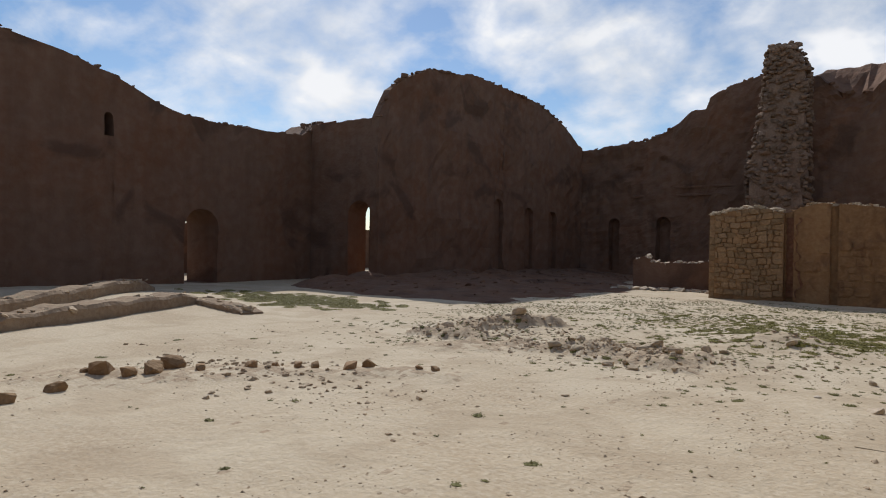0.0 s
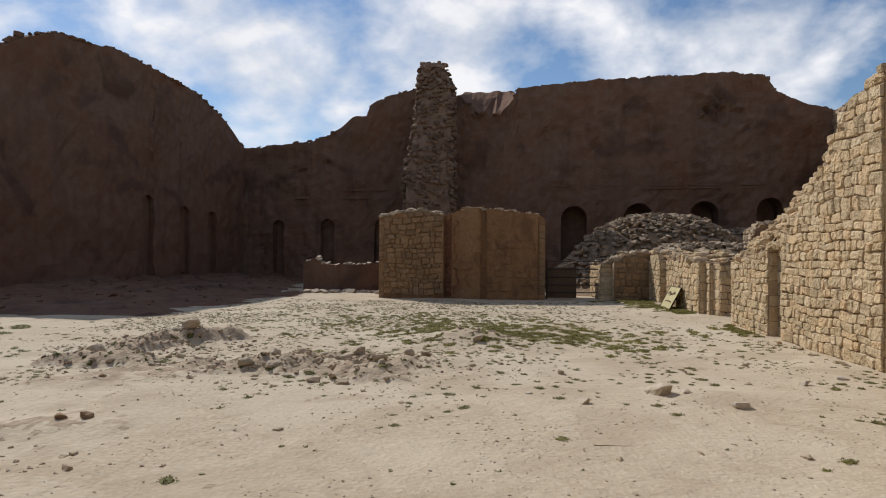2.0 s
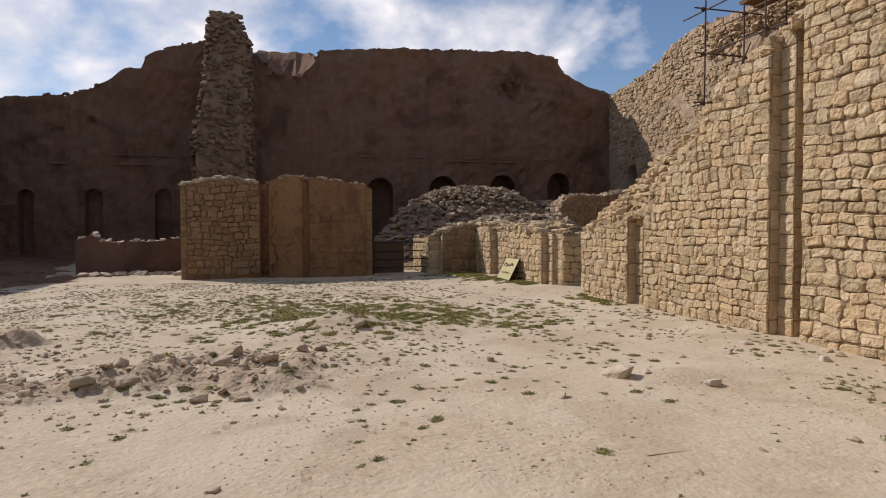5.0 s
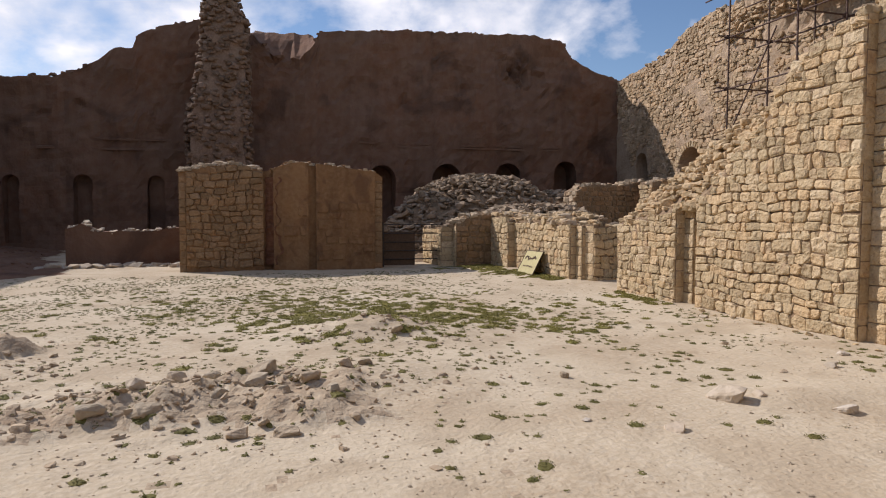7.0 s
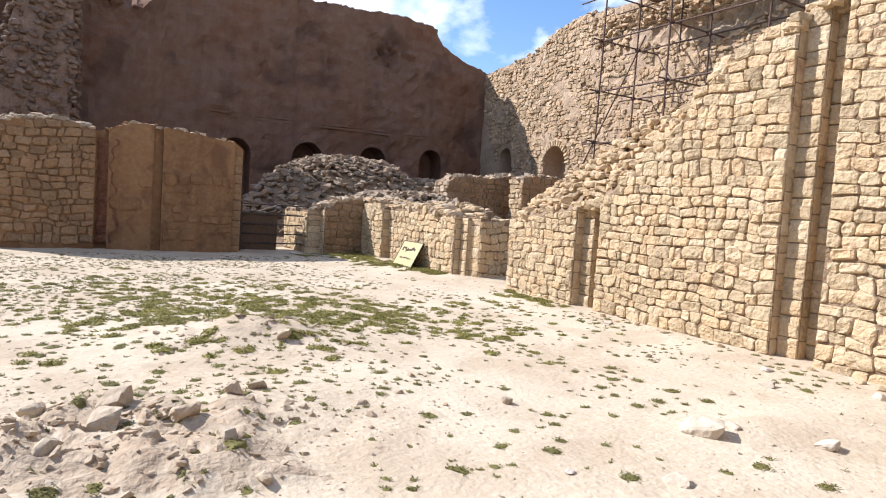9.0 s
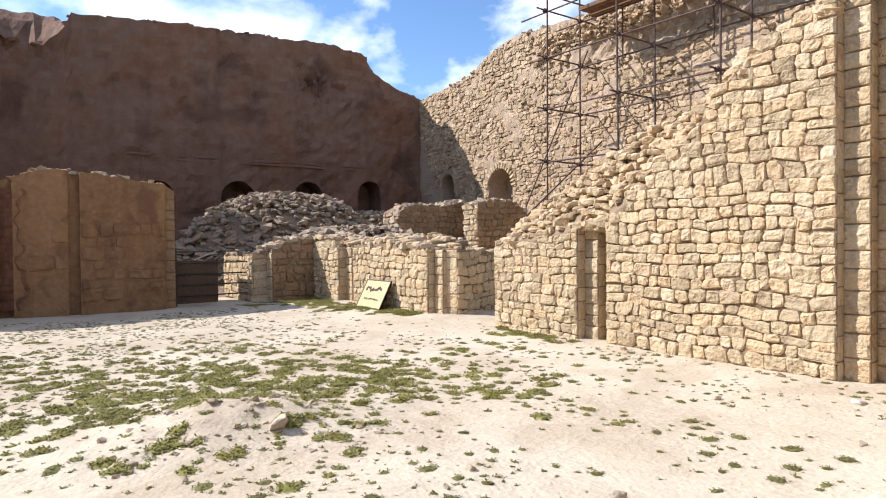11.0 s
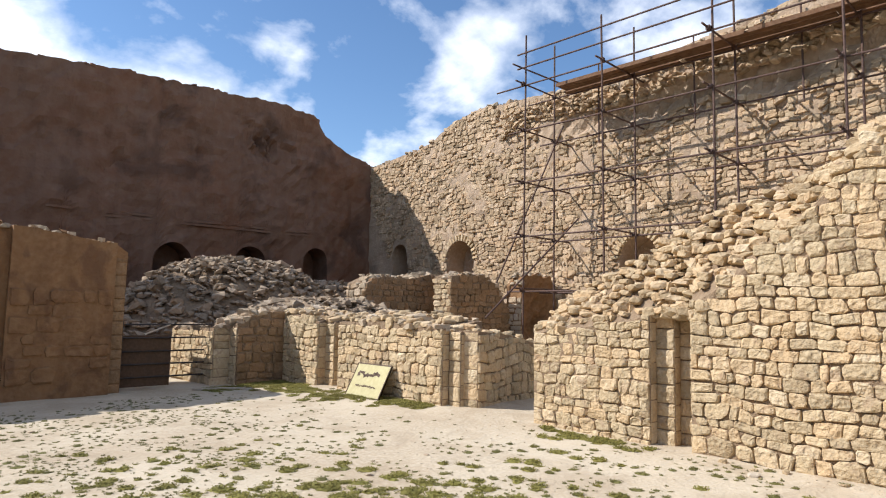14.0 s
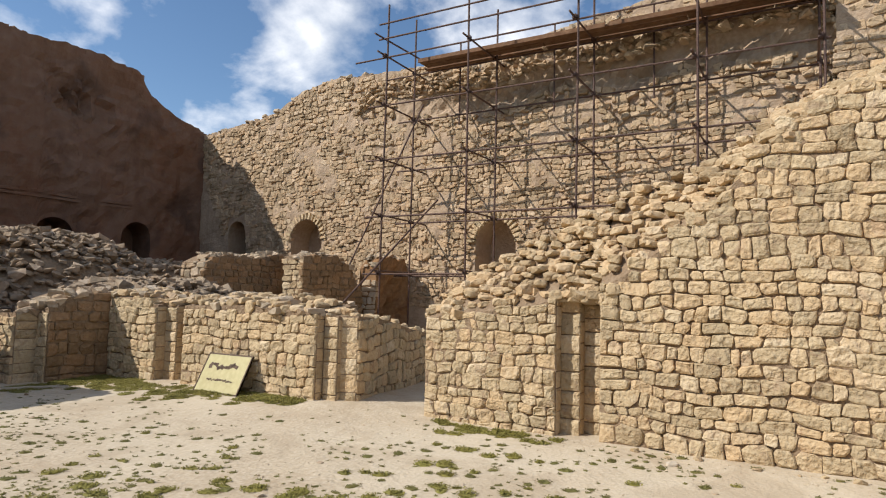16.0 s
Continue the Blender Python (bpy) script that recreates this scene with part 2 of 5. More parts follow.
def wall_mesh(name, material, length, top, thick, segs=None, holes=(), du=0.4, nz=16, rough=0.05, back=None, seed=0, z0=-0.3, crumble=0.0, ends=True, dents=()):
    """A wall along +x with its face at y = 0 and its body behind it. segs: (from, to, set-back). holes: (from, to, sill, spring, depth), round-headed."""
    segs = segs or [(0, length, 0.0)]
    back = back or top
    us = {0.0, length}
    for a, b, _ in segs:
        k = max(1, round((b - a) / du))
        us |= {round(a + (b - a) * i / k, 4) for i in range(k + 1)}
    for a, b, *_ in holes:
        us |= {round((a + b) / 2 - (b - a) / 2 * math.cos(math.pi * i / 12), 4) for i in range(13)}
    us = sorted(u for u in us if -1e-6 <= u <= length + 1e-6)
    verts, faces, seen = [], [], {}

    def v(u, y, z, shake=1.0):
        key = (round(u, 3), round(y, 3), round(z, 3))
        if key not in seen:
            seen[key] = len(verts)
            for du_, dz_, ru, rz, deep in dents:
                q = ((u - du_) / ru) ** 2 + ((z - dz_) / rz) ** 2
                if q < 6 and shake:
                    y += deep * math.exp(-q) * (0.7 + 0.9 * noise.noise(Vector((u * 3.5, z * 3.5, 1))))
            verts.append((u, y + shake * (wobble(u, z, seed, rough, 0.8) + wobble(u, z, seed + 3, rough * 0.6, 2.7)), z))
        return seen[key]

    def crest(u):
        return top(u) + crumble * (noise.noise(Vector((u * 2.3, seed * 3.1, 0))) + 0.6 * noise.noise(Vector((u * 6.1, seed * 1.7, 4))))

    def rear(u):
        return back(u) + crumble * noise.noise(Vector((u * 1.9, seed * 2.1, 9)))

    last = None
    for a, b in zip(us, us[1:]):
        mid = (a + b) / 2
        d = next((s[2] for s in segs if s[0] <= mid <= s[1]), 0.0)
        hole = next((h for h in holes if h[0] < mid < h[1]), None)
        if hole:
            h0, h1, sill, spring, deep = hole
            c, r = (h0 + h1) / 2, (h1 - h0) / 2
            arch = lambda u: spring + math.sqrt(max(0.0, r * r - (u - c) ** 2))
            spans = [(lambda u: z0, lambda u: sill, 4), (arch, crest, nz)]
            for f in (arch, lambda u: sill):
                faces.append((v(a, d, f(a)), v(b, d, f(b)), v(b, d + deep, f(b), 0), v(a, d + deep, f(a), 0)))
            if deep < thick:
                faces.append((v(a, d + deep, sill, 0), v(b, d + deep, sill, 0), v(b, d + deep, arch(b), 0), v(a, d + deep, arch(a), 0)))
            for e in (a, b):
                if abs(e - h0) < 1e-3 or abs(e - h1) < 1e-3:
                    zs = [z0 + (crest(e) - z0) * k / nz for k in range(nz + 1)]
                    zs = [sill] + [z for z in zs if sill + 0.02 < z < spring - 0.02] + [spring]
                    for p, q in zip(zs, zs[1:]):
                        faces.append((v(e, d, p), v(e, d, q), v(e, d + deep, q, 0), v(e, d + deep, p, 0)))
        else:
            spans = [(lambda u: z0, crest, nz)]
        for lo, hi, k in spans:
            for i in range(k):
                za, zb = [lo(a) + (hi(a) - lo(a)) * j / k for j in (i, i + 1)], [lo(b) + (hi(b) - lo(b)) * j / k for j in (i, i + 1)]
                faces.append((v(a, d, za[0]), v(b, d, zb[0]), v(b, d, zb[1]), v(a, d, za[1])))
        ys = [d, d + (thick - d) * 0.35, d + (thick - d) * 0.7, thick]
        za = [crest(a) + (rear(a) - crest(a)) * t for t in (0, 0.35, 0.7, 1)]
        zb = [crest(b) + (rear(b) - crest(b)) * t for t in (0, 0.35, 0.7, 1)]
        for i in range(3):
            faces.append((v(a, ys[i], za[i]), v(b, ys[i], zb[i]), v(b, ys[i + 1], zb[i + 1]), v(a, ys[i + 1], za[i + 1])))
        if hole and hole[4] >= thick:
            for lo, hi in ((lambda u: z0, lambda u: hole[2]), (arch, rear)):
                faces.append((v(a, thick, lo(a), 0), v(b, thick, lo(b), 0), v(b, thick, hi(b)), v(a, thick, hi(a))))
        else:
            faces.append((v(a, thick, z0), v(b, thick, z0), v(b, thick, rear(b)), v(a, thick, rear(a))))
        if last is not None and abs(last - d) > 1e-4:
            for i in range(nz):
                p, q = [z0 + (crest(a) - z0) * j / nz for j in (i, i + 1)]
                faces.append((v(a, last, p), v(a, last, q), v(a, d, q), v(a, d, p)))
        last = d
    if ends:
        for e, d in ((0.0, segs[0][2]), (length, segs[-1][2])):
            for i in range(nz):
                p, q = [z0 + (crest(e) - z0) * j / nz for j in (i, i + 1)]
                r, s = [z0 + (rear(e) - z0) * j / nz for j in (i, i + 1)]
                faces.append((v(e, d, p), v(e, d, q), v(e, thick, s), v(e, thick, r)))
    return clean(mesh_of(name, verts, faces, material))


def cells(rng, length, height, band, width):
    """Stones of uneven courses: (u0, u1, z0, z1)."""
    z = 0.0
    while z < height:
        h = band * rng.uniform(0.72, 1.28)
        u = -rng.uniform(0, width * 0.4)
        while u < length:
            w = width * rng.uniform(0.55, 1.5)
            if length - u - w < width * 0.45:
                w = length - u
            k = rng.random()
            if k < 0.1:
                yield (u, u + w, z, z + h * rng.uniform(1.1, 1.28))
            else:
                yield (u, u + w, z + h * rng.uniform(-0.11, 0.10), z + h * rng.uniform(0.92, 1.09))
            u += w
        z += h


def stone_shape(rng, cell, proud, joint, warp, seed, lo=None, hi=None, body=0.1):
    """One stone of a wall face: a rounded outline bent by the coursing's waves, with worn arrises. Gives its centre, points and faces."""
    u0, u1, z0, z1 = cell
    u0, u1 = (max(u0, lo) if lo is not None else u0), (min(u1, hi) if hi is not None else u1)
    w, h = u1 - u0 - 2 * joint, z1 - z0 - 2 * joint
    if w < 0.04 or h < 0.04:
        return None
    r = min(w, h)
    cu, cz = (u0 + u1) / 2, (z0 + z1) / 2
    ring = []
    for sx, sz in ((-1, -1), (1, -1), (1, 1), (-1, 1)):
        p, q = r * rng.uniform(0.04, 0.38), r * rng.uniform(0.04, 0.38)
        if lo is not None and ((sx < 0 and u0 <= lo + 0.001) or (sx > 0 and u1 >= hi - 0.001)):
            p, q = 0.2 * p, 0.2 * q
        a, b = (sx * (w / 2 - p), sz * h / 2), (sx * w / 2, sz * (h / 2 - q))
        ring += [b, a] if sx * sz > 0 else [a, b]
    ring = [(x + rng.uniform(-0.06, 0.05) * r * (1 if x > 0 else -1), z + rng.uniform(-0.06, 0.05) * r * (1 if z > 0 else -1)) for x, z in ring]

    def bend(x, z):
        gu, gz = cu + x, cz + z
        e = 1.0
        if lo is not None:
            e = min(1.0, (gu - lo) / 0.25, (hi - gu) / 0.25)
        return (x + max(0.0, e) * (wobble(gu, gz, seed, warp, 1.6) + wobble(gu, gz, seed + 5, warp * 0.8, 4.2)),
                z + wobble(gu, gz, seed + 9, warp, 1.4) + wobble(gu, gz, seed + 4, warp * 1.2, 0.7) + wobble(gu, gz, seed + 2, warp * 0.8, 3.8))

    n = len(ring)
    out = [bend(x, z) for x, z in ring]
    k, k2 = rng.uniform(0.91, 0.96), rng.uniform(0.6, 0.8)
    sx, sz = rng.uniform(-0.08, 0.08) * w, rng.uniform(-0.08, 0.08) * h
    mid = [bend(x * k + sx * 0.2, z * k + sz * 0.2) for x, z in ring]
    inner = [bend(x * k2 + sx * 0.6, z * k2 + sz * 0.6) for x, z in ring]
    tilt_u, tilt_z = rng.uniform(-0.08, 0.08), rng.uniform(-0.10, 0.10)
    verts = [(x, body, z) for x, z in out] + [(x, -proud * 0.3, z) for x, z in out]
    verts += [(x, -proud * 0.8 + 0.7 * (x * tilt_u + z * tilt_z) + rng.uniform(-0.14, 0.14) * proud, z) for x, z in mid]
    verts += [(x, -proud + x * tilt_u + z * tilt_z + rng.uniform(-0.22, 0.18) * proud, z) for x, z in inner]
    verts.append((sx, -proud * rng.uniform(0.85, 1.2), sz))
    faces = []
    for i in range(n):
        j = (i + 1) % n
        faces += [(q * n + i, q * n + j, (q + 1) * n + j, (q + 1) * n + i) for q in range(3)] + [(3 * n + i, 3 * n + j, 4 * n)]
    return (cu, cz), verts, faces


def face_stones(parent, m, length, top, band, width, material, seed, proud=(0.02, 0.05), joint=0.012, warp=0.03, limit=300, window=None, skip=None, name="stone", exact=False, bottom=0.0):
    """Lays stones on a wall's face: single pieces in the window (u from, u to), up to the limit, the rest joined."""
    rng = random.Random(seed)
    height = max(top(length * i / 40) for i in range(41))
    singles, verts, faces = 0, [], []
    for cell in cells(rng, length, height - bottom, band, width):
        cell = (cell[0], cell[1], cell[2] + bottom, cell[3] + bottom)
        cu, cz = (cell[0] + cell[1]) / 2, (cell[2] + cell[3]) / 2
        if cu < 0 or cu > length or (cell[3] + cz) / 2 > top(min(max(cu, 0), length)) or (skip and skip(cu, cz)):
            continue
        made = stone_shape(rng, cell, rng.uniform(*proud), joint * rng.uniform(0.7, 1.3), warp, seed % 50, 0.0 if exact else None, length if exact else None)
        if not made:
            continue
        (cu, cz), vs, fs = made
        if (window is None or window[0] <= cu <= window[1]) and singles < limit:
            singles += 1
            put(name, mesh_of(name, vs, fs, material), parent, m @ Matrix.Translation((cu, 0, cz)))
        else:
            base = len(verts)
            verts += [(x + cu, y, z + cz) for x, y, z in vs]
            faces += [tuple(i + base for i in f) for f in fs]
    if verts:
        put("masonry", mesh_of("masonry", verts, faces, material), parent, m, kind="stuff")


def rock_pool(seed, count, points=15, square=0.5):
    """Angular stones: hulls round scattered points, about one across."""
    rng = random.Random(seed)
    pool = []
    for _ in range(count):
        bm = bmesh.new()
        for _ in range(points):
            p = Vector((rng.uniform(-1, 1), rng.uniform(-1, 1), rng.uniform(-1, 1)))
            p = p.normalized() * 0.5 if rng.random() > square else Vector([max(-0.42, min(0.42, 0.7 * c)) for c in p])
            bm.verts.new(p)
        res = bmesh.ops.convex_hull(bm, input=bm.verts)
        bmesh.ops.delete(bm, geom=[g for g in res["geom_interior"] if isinstance(g, bmesh.types.BMVert)], context="VERTS")
        bm.verts.index_update()
        pool.append(([tuple(q.co) for q in bm.verts], [tuple(q.index for q in f.verts) for f in bm.faces]))
        bm.free()
    return pool


ROCKS = rock_pool(11, 18)
ROCKS += rock_pool(12, 16, 22, 0.9)


def round_pool(seed, count):
    """Worn stones with rounded edges, about one across."""
    rng = random.Random(seed)
    pool = []
    for _ in range(count):
        bm = bmesh.new()
        bmesh.ops.create_icosphere(bm, subdivisions=2, radius=0.5)
        off = Vector((rng.uniform(0, 90), rng.uniform(0, 90), rng.uniform(0, 90)))
        lim = [rng.uniform(0.34, 0.44) for _ in range(6)]
        for v in bm.verts:
            d = v.co.normalized()
            p = d * 0.54 * (1 + 0.3 * noise.noise(d * 1.2 + off) + 0.12 * noise.noise(d * 3 + off))
            v.co = [max(-lim[2 * i], min(lim[2 * i + 1], p[i])) for i in range(3)]
        bm.verts.index_update()
        pool.append(([tuple(q.co) for q in bm.verts], [tuple(q.index for q in f.verts) for f in bm.faces]))
        bm.free()
    return pool


ROUND = len(ROCKS)
ROCKS += round_pool(13, 22)
ROCK_MESHES = {}


def rock_mesh(k, material):
    key = (k, material.name)
    if key not in ROCK_MESHES:
        ROCK_MESHES[key] = clean(mesh_of("stone", *ROCKS[k], material))
    return ROCK_MESHES[key]


def rock_pose(rng, p, size, flat, lean=25):
    s = size * rng.uniform(0.75, 1.25)
    return Matrix.LocRotScale(p, Euler([radians(rng.uniform(-lean, lean)), radians(rng.uniform(-lean, lean)), rng.uniform(0, 6.28)]), (s * rng.uniform(1.0, 1.5), s, s * flat * rng.uniform(0.7, 1.2)))


def heap(parent, poses, material, rng, limit=300, near=None, name="stone", worn=False):
    """Loose stones at the given poses: those near as single pieces, the rest joined."""
    verts, faces, singles = [], [], 0
    for m in poses:
        k = rng.randrange(ROUND, len(ROCKS)) if worn else rng.randrange(8, ROUND)
        if singles < limit and (near is None or near(m.translation)):
            singles += 1
            put(name, rock_mesh(k, material), parent, m)
        else:
            base = len(verts)
            verts += [tuple(m @ Vector(p)) for p in ROCKS[k][0]]
            faces += [tuple(i + base for i in f) for f in ROCKS[k][1]]
    if verts:
        fill = clean(mesh_of("rubble_fill", verts, faces, material))
        put("rubble_fill", fill, parent, kind="stuff")


def bar(name, a, b, radius, material, parent=None, sides=8):
    """A round tube from a to b."""
    a, b = Vector(a), Vector(b)
    bm = bmesh.new()
    bmesh.ops.create_cone(bm, cap_ends=True, segments=sides, radius1=radius, radius2=radius, depth=(b - a).length)
    bm.transform(Matrix.Translation((a + b) / 2) @ (b - a).to_track_quat("Z", "Y").to_matrix().to_4x4())
    return part(name, bm, material, parent)


def box_bm(size, centre=(0, 0, 0), bevel=0.01):
    bm = bmesh.new()
    bmesh.ops.create_cube(bm, size=1, matrix=Matrix.Translation(centre) @ Matrix.Diagonal((*size, 1)))
    if bevel:
        bmesh.ops.bevel(bm, geom=bm.edges[:], offset=bevel, segments=2, affect="EDGES")
    return bm


EAST = lambda x, y: pose(x, y, 0, 0, 0, -90)   # a face towards -x, laid from y downwards
NORTH = lambda x, y: pose(x, y, 0)             # a face towards -y, laid from x upwards
WEST = lambda x, y: pose(x, y, 0, 0, 0, 90)    # a face towards +x, laid from y upwards


def wall(name, me, m, label):
    return tagged(put(name, me, None, m), label, "wall", kind="structure")


# ---- ground ----
HUMPS = [(-1.2, 12.3, 0.16, 0.9, 0.6), (-5.9, 11.4, 0.08, 0.9, 0.5), (-5.7, 9.9, 0.05, 0.7, 0.4), (-3.0, 9.6, 0.06, 1.1, 0.6), (-1.4, 10.2, 0.07, 0.8, 0.5), (4.6, 19.0, 0.12, 1.6, 4.0), (1.7, 8.5, 0.05, 0.6, 0.3), (-17.0, 9.0, 0.25, 4.0, 3.0), (-6.2, 23.3, 0.06, 2.0, 0.5)]


RIDGES = [(-6.25, 9.55, -5.2, 9.6, 0.15, 0.28), (-5.95, 10.65, -5.6, 11.55, 0.17, 0.34), (-5.7, 11.5, -5.0, 12.0, 0.2, 0.34), (-4.9, 9.0, -3.3, 9.5, 0.09, 0.4), (-3.4, 9.45, -2.0, 9.15, 0.12, 0.4), (-2.6, 10.1, -1.9, 9.8, 0.09, 0.35), (-5.4, 8.4, -4.4, 8.9, 0.06, 0.4), (-7.1, 4.2, -5.6, 5.8, 0.06, 0.55), (-5.6, 5.8, -4.0, 6.9, 0.045, 0.4)]


def ridge_z(x, y):
    """Broken banks of dug earth: steep, lumpy, with a torn edge."""
    z = 0.0
    for ax, ay, bx, by, h, w in RIDGES:
        dx, dy = bx - ax, by - ay
        t = min(1.0, max(0.0, ((x - ax) * dx + (y - ay) * dy) / (dx * dx + dy * dy)))
        d = math.hypot(x - ax - t * dx, y - ay - t * dy) / w
        if d < 1.5:
            d += 0.35 * noise.noise(Vector((x * 3.1, y * 3.1, 2.0))) + 0.2 * noise.noise(Vector((x * 7.3, y * 7.3, 4.0)))
            k = min(1.0, max(0.0, 1.0 - d)) ** 0.6
            z = max(z, h * k * (0.8 + 0.6 * noise.noise(Vector((x * 2.7, y * 2.7, 7.0))) + 0.35 * noise.noise(Vector((x * 8.0, y * 8.0, 1.0)))))
    return z


def ground_z(x, y):
    z = 0.035 * noise.noise(Vector((x * 0.35, y * 0.35, 1.0))) + 0.014 * noise.noise(Vector((x * 1.3, y * 1.3, 5.0)))
    z += 0.008 * noise.noise(Vector((x * 4.1, y * 4.1, 8.0)))
    mess = math.exp(-(((x + 3.0) / 1.5) ** 2 + ((y - 9.6) / 0.75) ** 2)) + math.exp(-(((x + 5.7) / 1.1) ** 2 + ((y - 10.8) / 1.2) ** 2)) + 0.7 * math.exp(-(((x + 1.2) / 1.0) ** 2 + ((y - 12.2) / 0.6) ** 2))
    if mess > 0.02:
        z += mess * (0.07 * noise.noise(Vector((x * 2.1, y * 2.1, 3.0))) + 0.065 * noise.noise(Vector((x * 5.2, y * 5.2, 6.0))) + 0.035 * noise.noise(Vector((x * 11.0, y * 11.0, 2.0))))
    if -7.9 < x < -1.0 and 3.4 < y < 12.8:
        z += ridge_z(x, y)
    for hx, hy, h, rx, ry in HUMPS:
        q = ((x - hx) / rx) ** 2 + ((y - hy) / ry) ** 2
        if q < 9:
            z += h * math.exp(-q)
    return z if abs(x) < 60 and abs(y) < 80 else 0.0


def axis(points):
    out = []
    for (a, b), step in points:
        k = max(1, round((b - a) / step))
        out += [a + (b - a) * i / k for i in range(k)]
    return out + [points[-1][0][1]]


gx = axis([((-2500, -100), 600), ((-100, -22), 6), ((-22, -8), 0.5), ((-8, -6.6), 0.1), ((-6.6, -1.0), 0.06), ((-1.0, -0.4), 0.08), ((-0.4, 5), 0.16), ((5, 16), 0.6), ((16, 100), 6), ((100, 2500), 600)])
gy = axis([((-2500, -100), 600), ((-100, -8), 5), ((-8, 2), 0.5), ((2, 8.4), 0.09), ((8.4, 12.6), 0.06), ((12.6, 13), 0.1), ((13, 22), 0.16), ((22, 36), 0.6), ((36, 100), 6), ((100, 2500), 600)])
g_verts = [(x, y, ground_z(x, y)) for y in gy for x in gx]
g_n = len(gx)
g_faces = [(j * g_n + i, j * g_n + i + 1, (j + 1) * g_n + i + 1, (j + 1) * g_n + i) for j in range(len(gy) - 1) for i in range(g_n - 1)]
ground_mesh = mesh_of("ground", g_verts, g_faces, SAND)
# ridge faces take the browner earth, part soil colour, part shading
ground_mesh.materials.append(DUG)
for face in ground_mesh.polygons:
    fx, fy = face.center.x, face.center.y
    if -7.9 < fx < -1.0 and 3.4 < fy < 12.8 and ridge_z(fx, fy) > 0.03 + 0.05 * noise.noise(Vector((fx * 6, fy * 6, 3))):
        face.material_index = 1
ground_mesh.polygons.foreach_set("use_smooth", [True] * len(g_faces))
ground = tagged(new("ground", ground_mesh), "pale dusty trodden sand with small stones and weeds", "ground", kind="structure")

# ---- east wall: dressed rubble with two stepped slots and a ruined, sloping head ----
W1_Y = 15.05
w1_front = line([(15.05 - y, z) for y, z in ((15.05, 1.28), (13.4, 1.50), (13.3, 1.60), (12.8, 1.68), (12.3, 2.0), (11.9, 2.35), (11.4, 2.8), (11.1, 3.2), (10.6, 3.5), (10.0, 3.72), (9.0, 4.2), (8.0, 4.9), (6.0, 6.0), (0, 6.5), (-9, 6.5))])
w1_back = line([(15.05 - y, z) for y, z in ((15.1, 1.30), (15.0, 1.65), (14.5, 1.95), (13.6, 2.35), (12.8, 2.74), (12.1, 2.95), (11.6, 3.16), (11.1, 3.55), (10.2, 3.95), (9.6, 4.35), (9.0, 4.75), (8, 5.4), (6, 6.4), (0, 6.9), (-9, 6.9))])
W1_SEGS = [(0, 1.72, 0), (1.72, 1.95, 0.16), (1.95, 2.22, 0.31), (2.22, 5.0, 0), (5.0, 5.24, 0.15), (5.24, 5.51, 0.3), (5.51, 23.5, 0)]
m1 = EAST(4.02, W1_Y)
wall_east = wall("wall_east", wall_mesh("wall_east", MORTAR, 23.5, w1_front, 0.62, W1_SEGS, du=0.3, nz=18, rough=0.02, back=w1_back, seed=1), m1, "tall ruined wall of pale dressed stone with stepped slots and a crumbled sloping top")

# ---- north mud wall, west walls, south wall ----
mud_top = line([(0, 6.8), (5.0, 6.85), (7.0, 7.0), (8.9, 7.2), (10.3, 7.8), (10.9, 8.33), (11.78, 8.45), (11.86, 9.0), (12.8, 9.4), (14.3, 9.8), (16.5, 9.3), (17.4, 8.5), (18.2, 8.4), (19.12, 9.0), (19.24, 9.62), (22.0, 9.87), (25.2, 10.01), (29.3, 10.14), (30.9, 9.95), (31.6, 9.15), (32.8, 8.5), (34.1, 8.22)])
mud_holes = [(21.5, 22.75, 0.6, 3.15, 1.2), (24.5, 25.9, 2.3, 3.2, 1.2), (27.6, 28.9, 2.4, 3.35, 1.2), (30.6, 31.8, 2.5, 3.55, 1.2), (12.1, 12.8, 0.3, 2.8, 0.5), (9.3, 10.0, 0.3, 2.8, 0.5), (6.7, 7.3, 0.3, 2.8, 0.5)]
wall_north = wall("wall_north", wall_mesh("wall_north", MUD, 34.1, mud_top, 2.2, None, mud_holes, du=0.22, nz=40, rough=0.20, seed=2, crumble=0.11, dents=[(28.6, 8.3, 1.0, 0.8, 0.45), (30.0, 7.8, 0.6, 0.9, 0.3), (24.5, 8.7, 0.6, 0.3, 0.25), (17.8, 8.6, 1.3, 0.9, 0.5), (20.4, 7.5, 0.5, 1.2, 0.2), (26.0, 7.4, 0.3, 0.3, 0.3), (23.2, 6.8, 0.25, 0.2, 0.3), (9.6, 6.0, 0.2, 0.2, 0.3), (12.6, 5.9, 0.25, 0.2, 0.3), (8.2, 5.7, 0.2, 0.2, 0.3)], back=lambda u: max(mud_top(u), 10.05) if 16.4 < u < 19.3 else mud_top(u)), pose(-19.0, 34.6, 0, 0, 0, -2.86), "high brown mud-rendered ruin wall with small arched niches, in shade")

